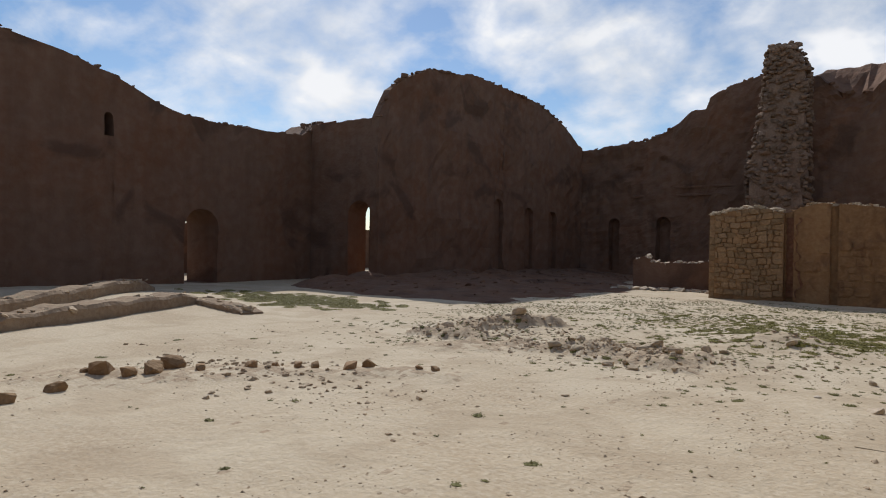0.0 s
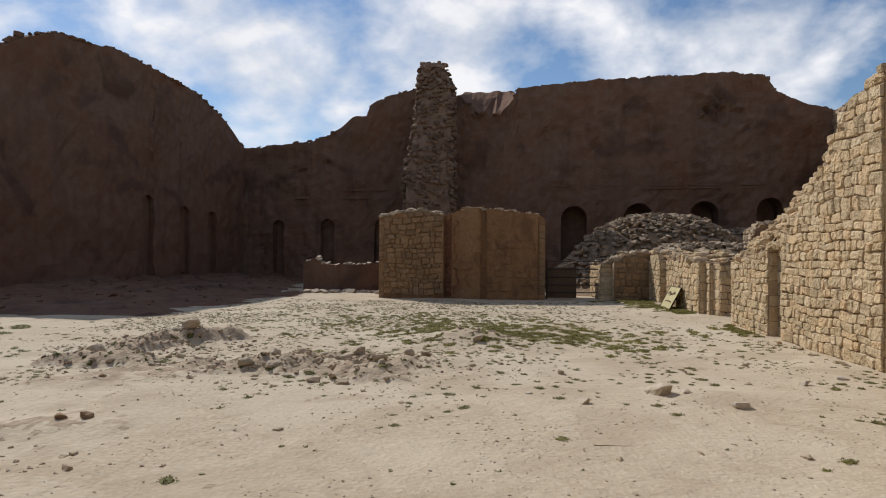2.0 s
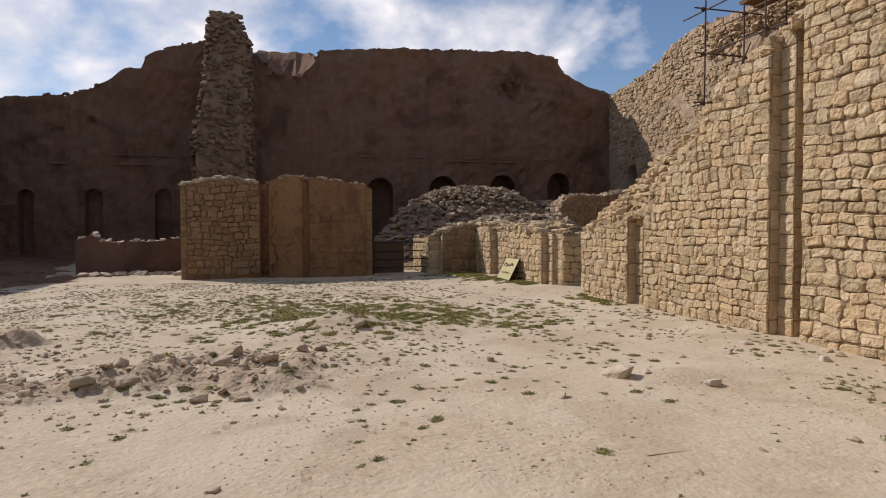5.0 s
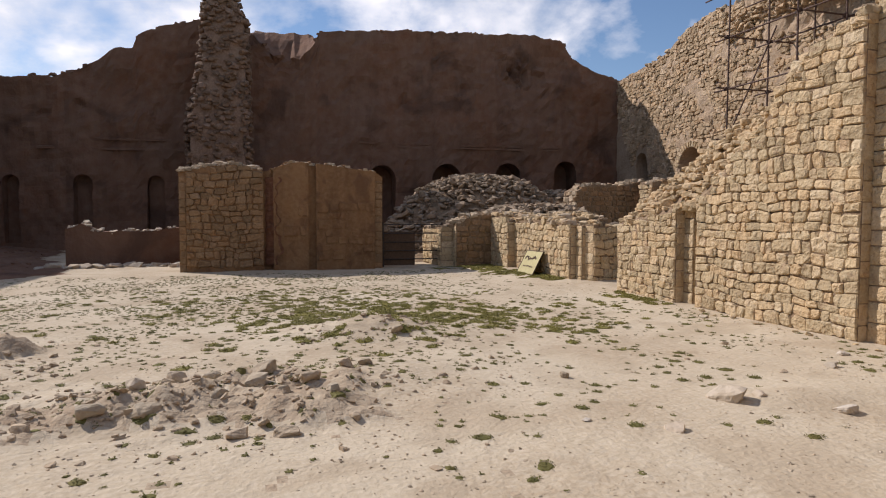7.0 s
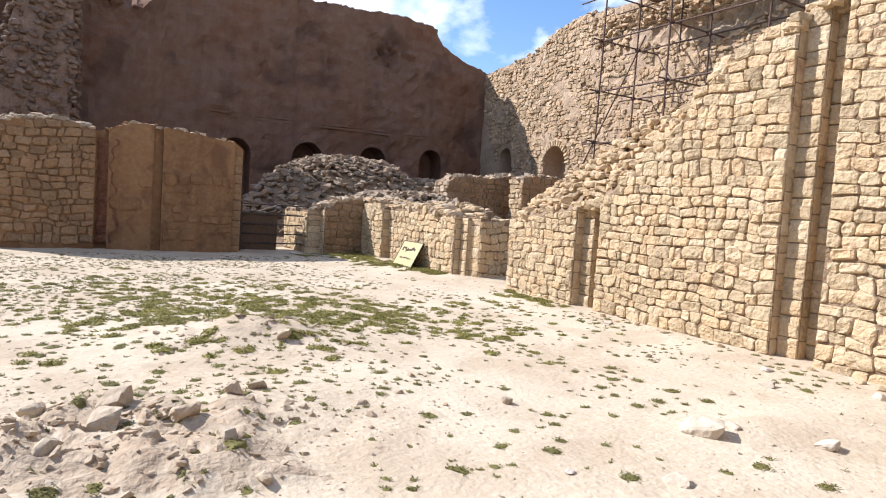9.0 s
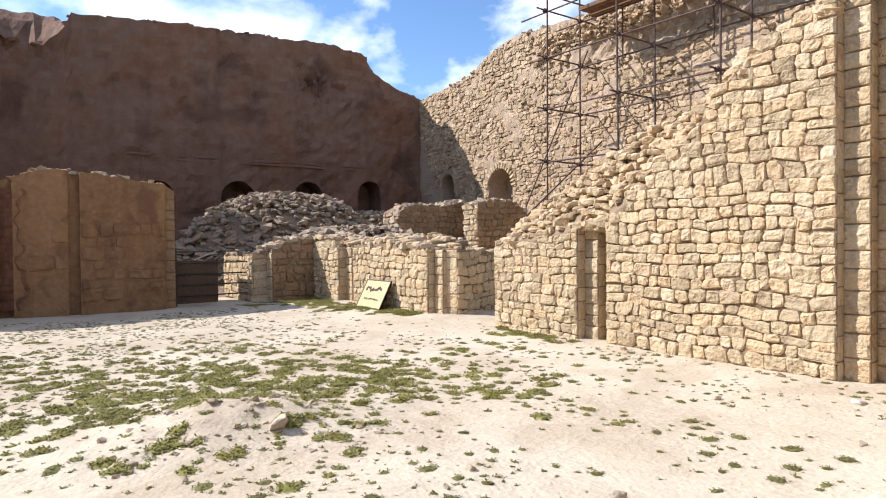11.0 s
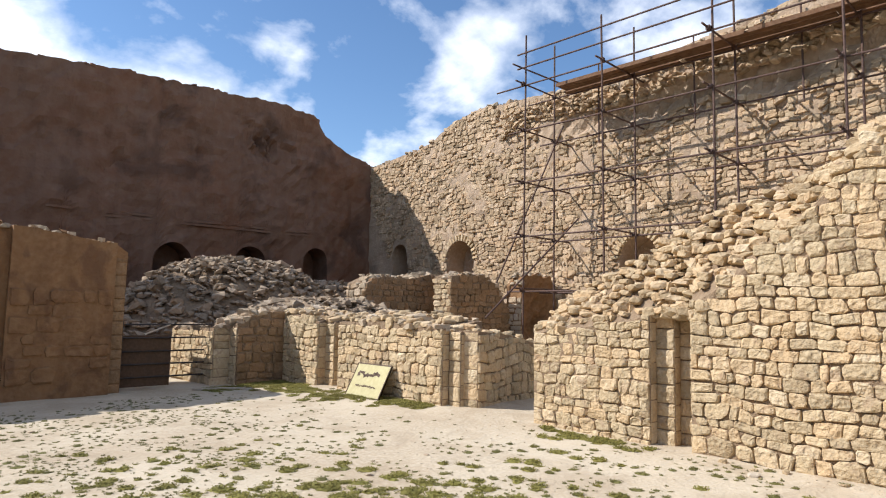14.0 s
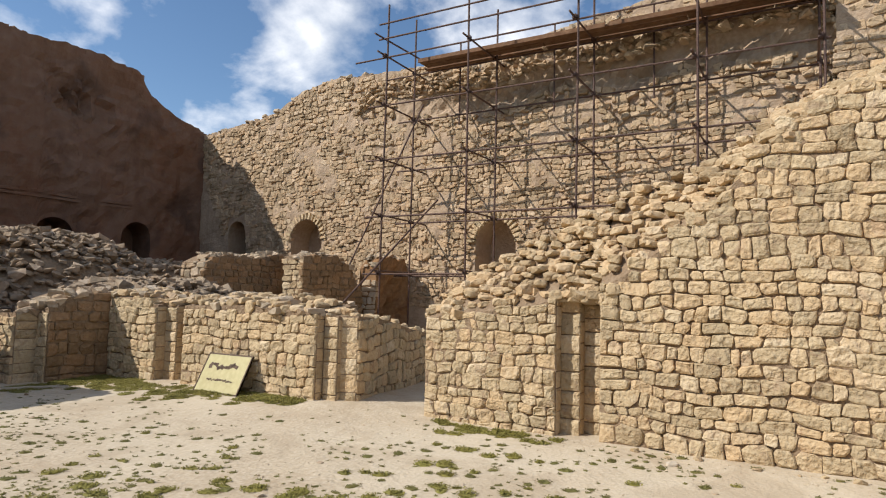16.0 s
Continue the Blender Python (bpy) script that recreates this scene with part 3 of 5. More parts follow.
west_top = line([(-9, 7.6), (8.2, 7.38), (9.65, 7.14), (11.3, 6.77), (12.5, 6.28), (13.5, 5.95), (15.5, 5.85), (18.8, 5.97), (19.7, 6.1), (19.9, 6.6), (23.9, 7.6), (36, 7.8)])
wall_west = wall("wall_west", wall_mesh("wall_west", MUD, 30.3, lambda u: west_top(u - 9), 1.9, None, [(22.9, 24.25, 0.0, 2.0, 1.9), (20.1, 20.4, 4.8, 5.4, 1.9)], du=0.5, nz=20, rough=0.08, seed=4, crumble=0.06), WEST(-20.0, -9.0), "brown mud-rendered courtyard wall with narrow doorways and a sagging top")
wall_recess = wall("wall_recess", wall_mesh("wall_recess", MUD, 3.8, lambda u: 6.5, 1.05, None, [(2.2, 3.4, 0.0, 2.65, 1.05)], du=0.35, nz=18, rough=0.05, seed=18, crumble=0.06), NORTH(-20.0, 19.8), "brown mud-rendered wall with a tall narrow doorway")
pier_top = line([(0, 6.5), (0.2, 6.7), (0.55, 7.6), (1.5, 8.4), (2.95, 8.95), (5.6, 9.2), (8.1, 9.0), (10.9, 8.75), (12.2, 8.25), (13.5, 7.55), (14.5, 6.95)])
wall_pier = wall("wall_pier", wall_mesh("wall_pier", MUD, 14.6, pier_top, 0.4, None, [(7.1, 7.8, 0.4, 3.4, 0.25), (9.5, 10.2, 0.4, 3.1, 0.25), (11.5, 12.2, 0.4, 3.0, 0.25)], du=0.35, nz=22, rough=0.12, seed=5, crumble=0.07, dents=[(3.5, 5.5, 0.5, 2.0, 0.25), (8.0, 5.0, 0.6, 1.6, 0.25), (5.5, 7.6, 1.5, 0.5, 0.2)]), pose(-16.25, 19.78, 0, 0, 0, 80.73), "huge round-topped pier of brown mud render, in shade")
# added blocker: keeps bright ground outside from showing low in the doorways
wall_outer = wall("wall_outer", wall_mesh("wall_outer", MUD, 40.0, lambda u: 2.4, 0.8, None, (), du=1.0, nz=6, rough=0.08, seed=19, crumble=0.15), WEST(-27.0, 3.0), "added low wall outside the courtyard, hiding bright ground behind the doorways")
wall_south = wall("wall_south", wall_mesh("wall_south", MUD, 24.6, lambda u: 6.5, 1.0, None, (), du=1.0, nz=12, rough=0.05, seed=6, crumble=0.06), pose(4.64, -8.45, 0, 0, 0, 180), "plain brown mud-rendered wall closing the courtyard")

# ---- far east wall of rough masonry ----
far_top = line([(0, 8.15), (0.2, 8.15), (3.4, 8.4), (4.4, 8.58), (5.8, 9.05), (7.3, 9.35), (9.4, 9.15), (11.4, 9.05), (13.7, 8.95), (15.7, 9.25), (17.8, 9.4), (18.5, 9.5), (30, 9.9)])
far_holes = [(1.8, 2.95, 2.4, 3.82, 1.0), (5.5, 7.05, 2.0, 3.5, 0.9), (13.4, 14.75, 2.0, 3.2, 0.9)]
m_far = pose(14.95, 32.9, 0, 0, 0, -93.66)
wall_far_east = wall("wall_far_east", wall_mesh("wall_far_east", WALL_BACK, 30.0, far_top, 1.6, None, far_holes, du=0.2, nz=46, rough=0.10, seed=7, crumble=0.08, dents=[(12.2, 7.6, 1.8, 0.38, 0.2), (15.0, 7.65, 2.0, 0.42, 0.3), (18.0, 7.7, 2.2, 0.42, 0.34), (21.5, 7.75, 2.4, 0.45, 0.34)]), m_far, "long sunlit wall of rough coursed rubble with round-headed niches")

wall_return = wall("wall_return", wall_mesh("wall_return", WALL_BACK, 8.0, lambda u: 10.6, 1.0, None, (), du=0.35, nz=26, rough=0.10, seed=24, crumble=0.15), EAST(13.35, 10.2), "sunlit return of the rough rubble wall beside the scaffold")

# ---- low east wall, door jambs and the stub beside the gate ----
low_top = line([(0, 1.46), (0.8, 1.38), (1.3, 1.30), (2.0, 1.32), (3.4, 1.36), (4.2, 1.30), (4.75, 1.28)])
LOW_SEGS = [(0, 1.27, 0), (1.27, 1.55, 0.18), (1.55, 1.95, 0.36), (1.95, 4.73, 0)]
m2 = EAST(3.93, 21.5)
wall_low_east = wall("wall_low_east", wall_mesh("wall_low_east", MORTAR, 4.73, low_top, 0.9, LOW_SEGS, du=0.3, nz=8, rough=0.02, back=lambda u: low_top(u) + 0.12, seed=8), m2, "low ruined wall of pale dressed stone with a slot")
m2a = EAST(4.07, 16.75)
wall_jamb_step = wall("wall_jamb_step", wall_mesh("wall_jamb_step", MORTAR, 0.24, lambda u: 1.24, 0.5, None, (), du=0.3, nz=4, rough=0.01, seed=9), m2a, "narrow step of dressed stone beside a doorway")
m2b = pose(4.2, 16.27, 0, 0, 0, 14)
jamb_top = line([(0, 1.26), (1.2, 1.16), (2.2, 1.0), (3.4, 0.86)])
wall_jamb = wall("wall_jamb", wall_mesh("wall_jamb", MORTAR, 3.4, jamb_top, 1.0, None, (), du=0.3, nz=6, rough=0.02, seed=10), m2b, "stone side of a doorway passage")
m3 = NORTH(2.88, 21.53)
stub_top = line([(0, 1.22), (0.4, 1.45), (1.05, 1.5)])
wall_stub = wall("wall_stub", wall_mesh("wall_stub", MORTAR, 1.05, stub_top, 1.0, None, (), du=0.3, nz=6, rough=0.02, seed=11), m3, "short stub of dressed stone wall beside the gate")
m3b = EAST(2.53, 23.8)
gate_top = line([(0, 1.10), (2.0, 1.14)])
wall_gate_side = wall("wall_gate_side", wall_mesh("wall_gate_side", MORTAR, 2.0, gate_top, 0.34, None, (), du=0.3, nz=6, rough=0.02, seed=12), m3b, "stone side of the gated passage")

# ---- block between the courtyard and the ruin: stone face and ochre plaster ----
BLOCK_Y = 21.7
block_top = line([(0, 2.52), (0.5, 2.66), (1.4, 2.74), (2.05, 2.60), (2.2, 2.58), (2.5, 2.75), (2.9, 2.86), (3.6, 2.80), (4.4, 2.70), (5.0, 2.64), (5.2, 2.50)])
BLOCK_SEGS = [(0, 0.17, 0.06), (0.17, 2.05, 0.0), (2.05, 2.3, 0.22), (2.3, 3.2, 0.03), (3.2, 3.4, 0.14), (3.4, 4.98, 0.0), (4.98, 5.2, 0.12)]
mb = NORTH(-4.37, BLOCK_Y)
wall_block = wall("wall_block", wall_mesh("wall_block", PLASTER, 5.2, block_top, 2.6, BLOCK_SEGS, du=0.25, nz=14, rough=0.025, seed=13, crumble=0.03), mb, "thick ochre plastered wall block with an exposed stone face and vertical slots")
ml = NORTH(-7.5, 24.0)
low_mud_top = line([(0, 1.05), (0.45, 1.22), (0.75, 1.02), (1.3, 0.98), (2.3, 1.0), (2.8, 1.1), (3.15, 1.08)])
wall_low_mud = wall("wall_low_mud", wall_mesh("wall_low_mud", MUD, 3.15, low_mud_top, 0.6, None, (), du=0.2, nz=6, rough=0.03, seed=14, crumble=0.05), ml, "low brown mud wall, its crumbled sunlit top coloured pale")

# ---- walls of the ruin behind the low wall ----
mr1, mr2, mr3 = NORTH(7.9, 23.9), NORTH(9.85, 22.45), NORTH(12.45, 21.95)
ruin_a_top = line([(0, 2.3), (0.2, 2.42), (0.5, 2.55), (1.6, 2.5), (2.2, 2.62), (2.9, 2.7)])
ruin_b_top = line([(0, 2.55), (0.7, 2.66), (1.5, 2.6), (2.0, 2.35), (2.4, 1.8), (2.6, 1.6)])
wall_ruin_a = wall("wall_ruin_a", wall_mesh("wall_ruin_a", MORTAR, 2.9, ruin_a_top, 0.9, None, (), du=0.3, nz=6, rough=0.03, seed=15, crumble=0.05), mr1, "broken inner rubble wall, its shaded front coloured darker brown")
wall_ruin_b = wall("wall_ruin_b", wall_mesh("wall_ruin_b", MORTAR, 2.6, ruin_b_top, 0.7, None, (), du=0.3, nz=6, rough=0.03, seed=16, crumble=0.05), mr2, "broken inner wall corner of rubble, shaded front coloured darker than the lit end")
ruin_c_top = line([(0, 2.4), (0.2, 2.8), (0.55, 2.65), (0.8, 2.8), (1.2, 2.7), (1.5, 2.75), (1.75, 2.4)])
wall_ruin_c = wall("wall_ruin_c", wall_mesh("wall_ruin_c", PLASTER, 1.75, ruin_c_top, 0.5, None, (), du=0.15, nz=16, rough=0.14, seed=17, crumble=0.14, dents=[(0.95, 1.3, 0.55, 0.9, 0.5)]), mr3, "broken pier of plastered rubble")

IDENT = Matrix.Identity(4)

def mud_ledge(u0, u1, z, seed):
    verts, faces = [], []
    n = int((u1 - u0) / 0.12)
    for i in range(n + 1):
        u = u0 + (u1 - u0) * i / n
        p = max(0.0, 0.05 + 0.11 * noise.noise(Vector((u * 1.1, seed, 0))))
        zz = z + 0.05 * noise.noise(Vector((u * 0.6, seed, 5)))
        verts += [(u, 0.12, zz + 0.12), (u, -0.02 - 0.6 * p, zz + 0.06), (u, -0.02 - 0.6 * p, zz - 0.02), (u, 0.12, zz - 0.04)]
    for i in range(n):
        for k in range(3):
            faces.append((4 * i + k, 4 * i + k + 1, 4 * i + k + 5, 4 * i + k + 4))
    put("ledge", mesh_of("ledge", verts, faces, MUD), wall_north)


mud_ledge(21.0, 32.6, 4.75, 1)
mud_ledge(22.5, 31.0, 4.62, 2)
mud_ledge(8.0, 14.0, 4.2, 3)
mud_ledge(9.0, 13.4, 4.6, 4)

# ---- collapsed mud at the round-topped pier's foot, spread wide to darken its shadow ----
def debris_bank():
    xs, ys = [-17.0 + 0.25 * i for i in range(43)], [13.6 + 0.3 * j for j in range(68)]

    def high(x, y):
        # the outline stays inside the pier's cast shadow; mud colour darkens the ground there
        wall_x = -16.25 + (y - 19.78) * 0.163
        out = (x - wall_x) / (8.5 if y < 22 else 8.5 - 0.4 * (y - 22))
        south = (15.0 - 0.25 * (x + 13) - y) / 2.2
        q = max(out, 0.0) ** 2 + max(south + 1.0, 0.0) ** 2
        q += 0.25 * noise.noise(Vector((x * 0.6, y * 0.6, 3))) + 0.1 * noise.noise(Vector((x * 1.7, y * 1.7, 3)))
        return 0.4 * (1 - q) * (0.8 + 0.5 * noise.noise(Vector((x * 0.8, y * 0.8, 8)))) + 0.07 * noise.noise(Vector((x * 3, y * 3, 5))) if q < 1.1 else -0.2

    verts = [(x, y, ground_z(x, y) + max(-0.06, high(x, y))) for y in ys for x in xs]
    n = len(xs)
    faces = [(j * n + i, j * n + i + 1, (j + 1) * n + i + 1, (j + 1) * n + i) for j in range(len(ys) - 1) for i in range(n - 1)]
    bank = tagged(put("debris_bank", mesh_of("debris_bank", verts, faces, MUD)), "low spread of collapsed mud, kept dark to deepen the shadow at the foot of the pier", "earth bank")
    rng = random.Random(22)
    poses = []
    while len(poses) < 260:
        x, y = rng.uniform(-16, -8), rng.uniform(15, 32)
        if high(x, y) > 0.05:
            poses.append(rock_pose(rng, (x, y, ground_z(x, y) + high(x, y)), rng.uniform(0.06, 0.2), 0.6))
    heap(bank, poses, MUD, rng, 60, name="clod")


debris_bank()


# ---- tower stump on the north side ----
def tower():
    rng = random.Random(21)
    base = tagged(new("tower_stump"), "tall tapering stump of a rubble stone pier, broken at the top", "ruined tower")
    base.location = (-3.75, 32.3, 0)
    left = line([(0, -1.45), (3.5, -1.4), (4.8, -1.5), (6.2, -1.25), (7.2, -1.0), (8.2, -0.85), (10.2, -0.68), (10.5, -0.55)])
    right = line([(0, 1.3), (3.6, 1.18), (6.5, 1.12), (7.6, 1.1), (9.3, 1.05), (9.8, 0.85), (10.2, 0.8), (10.5, 0.55)])
    verts, faces, rings = [], [], 22
    for k in range(rings + 1):
        z = 10.45 * k / rings
        a, b = left(z), right(z)
        c, r = (a + b) / 2, (b - a) / 2
        for i in range(16):
            t = 2 * math.pi * i / 16
            s = 1 / max(abs(math.cos(t)), abs(math.sin(t))) ** 0.6
            w = 0.93 + 0.12 * noise.noise(Vector((math.cos(t) * 2, math.sin(t) * 2, z * 1.3)))
            verts.append((c + r * w * s * math.cos(t) * 0.95, 0.9 * w * s * math.sin(t) * (0.75 + 0.25 * r), z - 0.1))
    for k in range(rings):
        for i in range(16):
            j = (i + 1) % 16
            faces.append((k * 16 + i, k * 16 + j, k * 16 + 16 + j, k * 16 + 16 + i))
    faces.append(tuple(rings * 16 + i for i in range(16)))
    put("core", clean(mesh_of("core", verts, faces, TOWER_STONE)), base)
    poses = []
    for _ in range(820):
        z = rng.uniform(3.4, 10.3) if rng.random() < 0.9 else rng.uniform(0.2, 3.4)
        t = rng.uniform(math.pi, 2 * math.pi) if rng.random() < 0.75 else rng.uniform(0, math.pi)
        a, b = left(z), right(z)
        c, r = (a + b) / 2, (b - a) / 2
        s = 1 / max(abs(math.cos(t)), abs(math.sin(t))) ** 0.6
        poses.append(rock_pose(rng, (c + r * s * math.cos(t) * 0.93, 0.88 * s * math.sin(t) * (0.75 + 0.25 * r), z), rng.uniform(0.16, 0.30), 0.7))
    for _ in range(24):
        poses.append(rock_pose(rng, (rng.uniform(-0.5, 0.6), rng.uniform(-0.5, 0.5), 10.42), 0.3, 0.6))
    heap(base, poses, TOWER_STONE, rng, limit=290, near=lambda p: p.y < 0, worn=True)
    return base


tower()


# ---- fallen rubble behind the gate ----
def mound_z(x, y):
    z = 2.9 * math.exp(-(((x - 5.6) / 3.6) ** 2 + ((y - 27.2) / 2.8) ** 2) ** 1.7)
    z = max(z, 1.75 * math.exp(-(((x - 6.2) / 2.4) ** 4 + ((y - 23.6) / 2.2) ** 4)))
    z = max(z, 1.22 * math.exp(-(((x - 5.2) / 1.1) ** 6 + ((y - 19.6) / 2.8) ** 6)))
    z = max(z, 2.45 * math.exp(-(((x - 10.0) / 2.6) ** 4 + ((y - 28.8) / 2.6) ** 4)))
    return z


def rubble_mound():
    rng = random.Random(31)
    xs, ys = [1.2 + 0.35 * i for i in range(36)], [16.9 + 0.35 * j for j in range(45)]
    verts = []
    for y in ys:
        for x in xs:
            w = 0.18 * noise.noise(Vector((x * 1.1, y * 1.1, 3))) + 0.08 * noise.noise(Vector((x * 3, y * 3, 7)))
            z = mound_z(x, y)
            inside = x > 4.75 or y > 22.4
            verts.append((x, y, z + w * min(1, z) - 0.08 if inside else -0.2))
    n = len(xs)
    faces = [(j * n + i, j * n + i + 1, (j + 1) * n + i + 1, (j + 1) * n + i) for j in range(len(ys) - 1) for i in range(n - 1)]
    mound = tagged(put("rubble_mound", mesh_of("rubble_mound", verts, faces, MORTAR)), "grey heap of fallen rubble stones behind the low walls", "rubble heap")
    poses = []
    while len(poses) < 3900:
        x, y = rng.uniform(1.6, 12), rng.uniform(17.4, 31)
        z = mound_z(x, y)
        if z < 0.35 or (x < 4.9 and y < 22.6) or (x < 2.9 and y < 24.0):
            continue
        if x > 8.2 and rng.random() < 0.6:
            continue
        poses.append(rock_pose(rng, (x, y, z + 0.02), rng.uniform(0.1, 0.21) if rng.random() < 0.8 else rng.uniform(0.2, 0.34), 0.55, 28))
    heap(mound, poses, GREY_RUBBLE, rng, limit=300, near=lambda p: p.y < 27.5 and p.z > 1.0)


rubble_mound()


# ---- gate across the passage ----
def gate():
    g = tagged(new("metal_gate"), "dark iron barrier of horizontal bars across the passage", "gate")
    g.location = (1.0, 22.1, 0)
    for x in (-0.1, 1.62):
        bar("post", (x, 0, 0), (x, 0, 1.26), 0.03, IRON, g)
    for z in (0.22, 0.46, 0.70, 0.95, 1.20):
        bar("rail", (-0.1, 0, z), (1.62, 0, z), 0.016, IRON, g)
    bar("prop", (0.25, -0.15, 1.02), (0.85, 0.02, 1.22), 0.016, PALE_WOOD, g, 6)
    # added dark panel: stands in for the deep shade of the passage
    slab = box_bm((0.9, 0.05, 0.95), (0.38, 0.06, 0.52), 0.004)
    part("sheet", slab, INK, g, "dark panel standing for the shade in the passage")


gate()


def fallen_plank(x, y, length, turn):
    bm = box_bm((length, 0.09, 0.03), (0, 0, 0.015), 0.004)
    p = tagged(part("plank", bm, PALE_WOOD, None), "bleached plank lying on the ground by the gate", "plank")
    p.matrix_world = pose(x, y, ground_z(x, y) + 0.004, 0, 1, turn)


fallen_plank(2.35, 21.15, 0.9, -22)
fallen_plank(2.62, 20.98, 0.6, -34)
buried = tagged(part("plank", box_bm((0.42, 0.08, 0.04), (0, 0, 0.004), 0.012), SAND, None), "short sand-coloured timber half buried in the ground", "plank")
buried.matrix_world = pose(0.24, 6.71, ground_z(0.24, 6.71) - 0.019, 2, 1, 3)


# ---- sign board leaning on the low wall ----
def sign_board():
    s = tagged(new("sign_board"), "cream sign board with dark writing, leaning on the low wall", "sign")
    s.matrix_world = pose(3.56, 17.88, 0.07) @ Matrix(((0, math.cos(radians(62)), -math.sin(radians(62)), 0), (1, 0, 0, 0), (0, math.sin(radians(62)), math.cos(radians(62)), 0), (0, 0, 0, 1)))
    part("board", box_bm((0.92, 0.62, 0.03), (0.46, 0.31, 0), 0.004), CREAM, s)
    for name, size, c in (("border", (0.92, 0.022, 0.034), (0.46, 0.011, 0.002)), ("border", (0.92, 0.022, 0.034), (0.46, 0.609, 0.002)), ("border", (0.022, 0.62, 0.034), (0.011, 0.31, 0.004)), ("border", (0.022, 0.62, 0.034), (0.909, 0.31, 0.004))):
        part(name, box_bm(size, c, 0.002), INK, s)
    rng = random.Random(5)
    for y, size, n, x0, x1 in ((0.42, 0.14, 11, 0.24, 0.8), (0.20, 0.06, 16, 0.2, 0.74)):
        bm = bmesh.new()
        for i in range(n):
            x = x0 + (x1 - x0) * (i + 0.5) / n
            h = size * rng.uniform(0.35, 1.0)
            bmesh.ops.create_cube(bm, size=1, matrix=Matrix.Translation((x, y + rng.uniform(-0.2, 0.2) * size, 0.018)) @ Matrix.Rotation(rng.uniform(-0.5, 0.5), 4, "Z") @ Matrix.Diagonal((size * rng.uniform(0.35, 0.9), h * 0.5, 0.004, 1)))
        part("writing", bm, INK, s, "line of dark writing")


sign_board()


# ---- tube scaffold along the far east wall ----
def scaffold():
    s = tagged(new("scaffold"), "rusty tube scaffold with a plank walkway along the rubble wall", "scaffold")
    rng = random.Random(8)
    OUT, INN = 11.65, 13.25
    bays = [21.3, 18.55, 15.65, 12.9, 10.5]
    lifts = [2.2, 3.8, 5.4, 7.0, 8.45]
    tops = [10.0, 9.75, 10.3, 10.2, 10.2]
    for y, t in zip(bays, tops):
        for x, h in ((OUT, t), (INN, t + 0.15)):
            bar("standard", (x, y + rng.uniform(-0.05, 0.05), 0), (x + rng.uniform(-0.06, 0.06), y + rng.uniform(-0.06, 0.06), h), 0.028, RUST, s)
        for z in lifts:
            bar("transom", (OUT - 0.3, y + 0.06, z + 0.06), (INN + 1.2, y + 0.06, z + 0.06 + rng.uniform(-0.04, 0.04)), 0.026, RUST, s)
        for z in lifts:
            for x in (OUT, INN):
                part("coupler", box_bm((0.10, 0.12, 0.12), (x, y + 0.03, z + 0.03), 0.02), RUST, s)
    for x in (OUT, INN):
        for z in lifts:
            bar("ledger", (x + 0.05, 22.4 if z > 8 else 21.9, z + rng.uniform(-0.04, 0.04)), (x + 0.05, 10.35, z + rng.uniform(-0.04, 0.04)), 0.026, RUST, s)
    for z in (8.95, 9.4):
        bar("guard_rail", (OUT - 0.05, 21.5, z), (OUT - 0.05, 10.35, z), 0.026, RUST, s)
    bar("guard_rail", (OUT - 0.4, 21.4, 9.0), (INN + 0.6, 21.2, 8.95), 0.026, RUST, s)
    for a, b in (((INN - 0.1, 20.9, 7.4), (OUT + 0.4, 22.9, 2.0)), ((INN - 0.3, 20.2, 4.4), (8.9, 20.3, 1.4))):
        bar("brace", a, b, 0.026, RUST, s)
    for y in (16.9, 19.9, 14.2):
        bar("standard", (INN + 0.35, y, 6.8), (INN + 0.35, y, 9.3), 0.026, RUST, s)
    for x in (INN - 0.47, INN - 0.17, INN + 0.18):
        for a, b in ((20.9, 17.1), (17.15, 13.3), (13.35, 10.4)):
            bm = box_bm((0.27, a - b, 0.05), (0, 0, 0), 0.006)
            p = part("walkway_plank", bm, PLANK, s)
            p.matrix_local = pose(x + rng.uniform(-0.02, 0.02), (a + b) / 2 + rng.uniform(-0.1, 0.1), 8.56 + rng.uniform(0, 0.02), rng.uniform(-0.4, 0.4), 0, rng.uniform(-0.4, 0.4))
    for a, b in ((20.8, 15.2), (15.1, 10.4)):
        part("toe_board", box_bm((0.04, a - b, 0.12), (INN - 0.63, (a + b) / 2, 8.56), 0.006), PLANK, s)


scaffold()


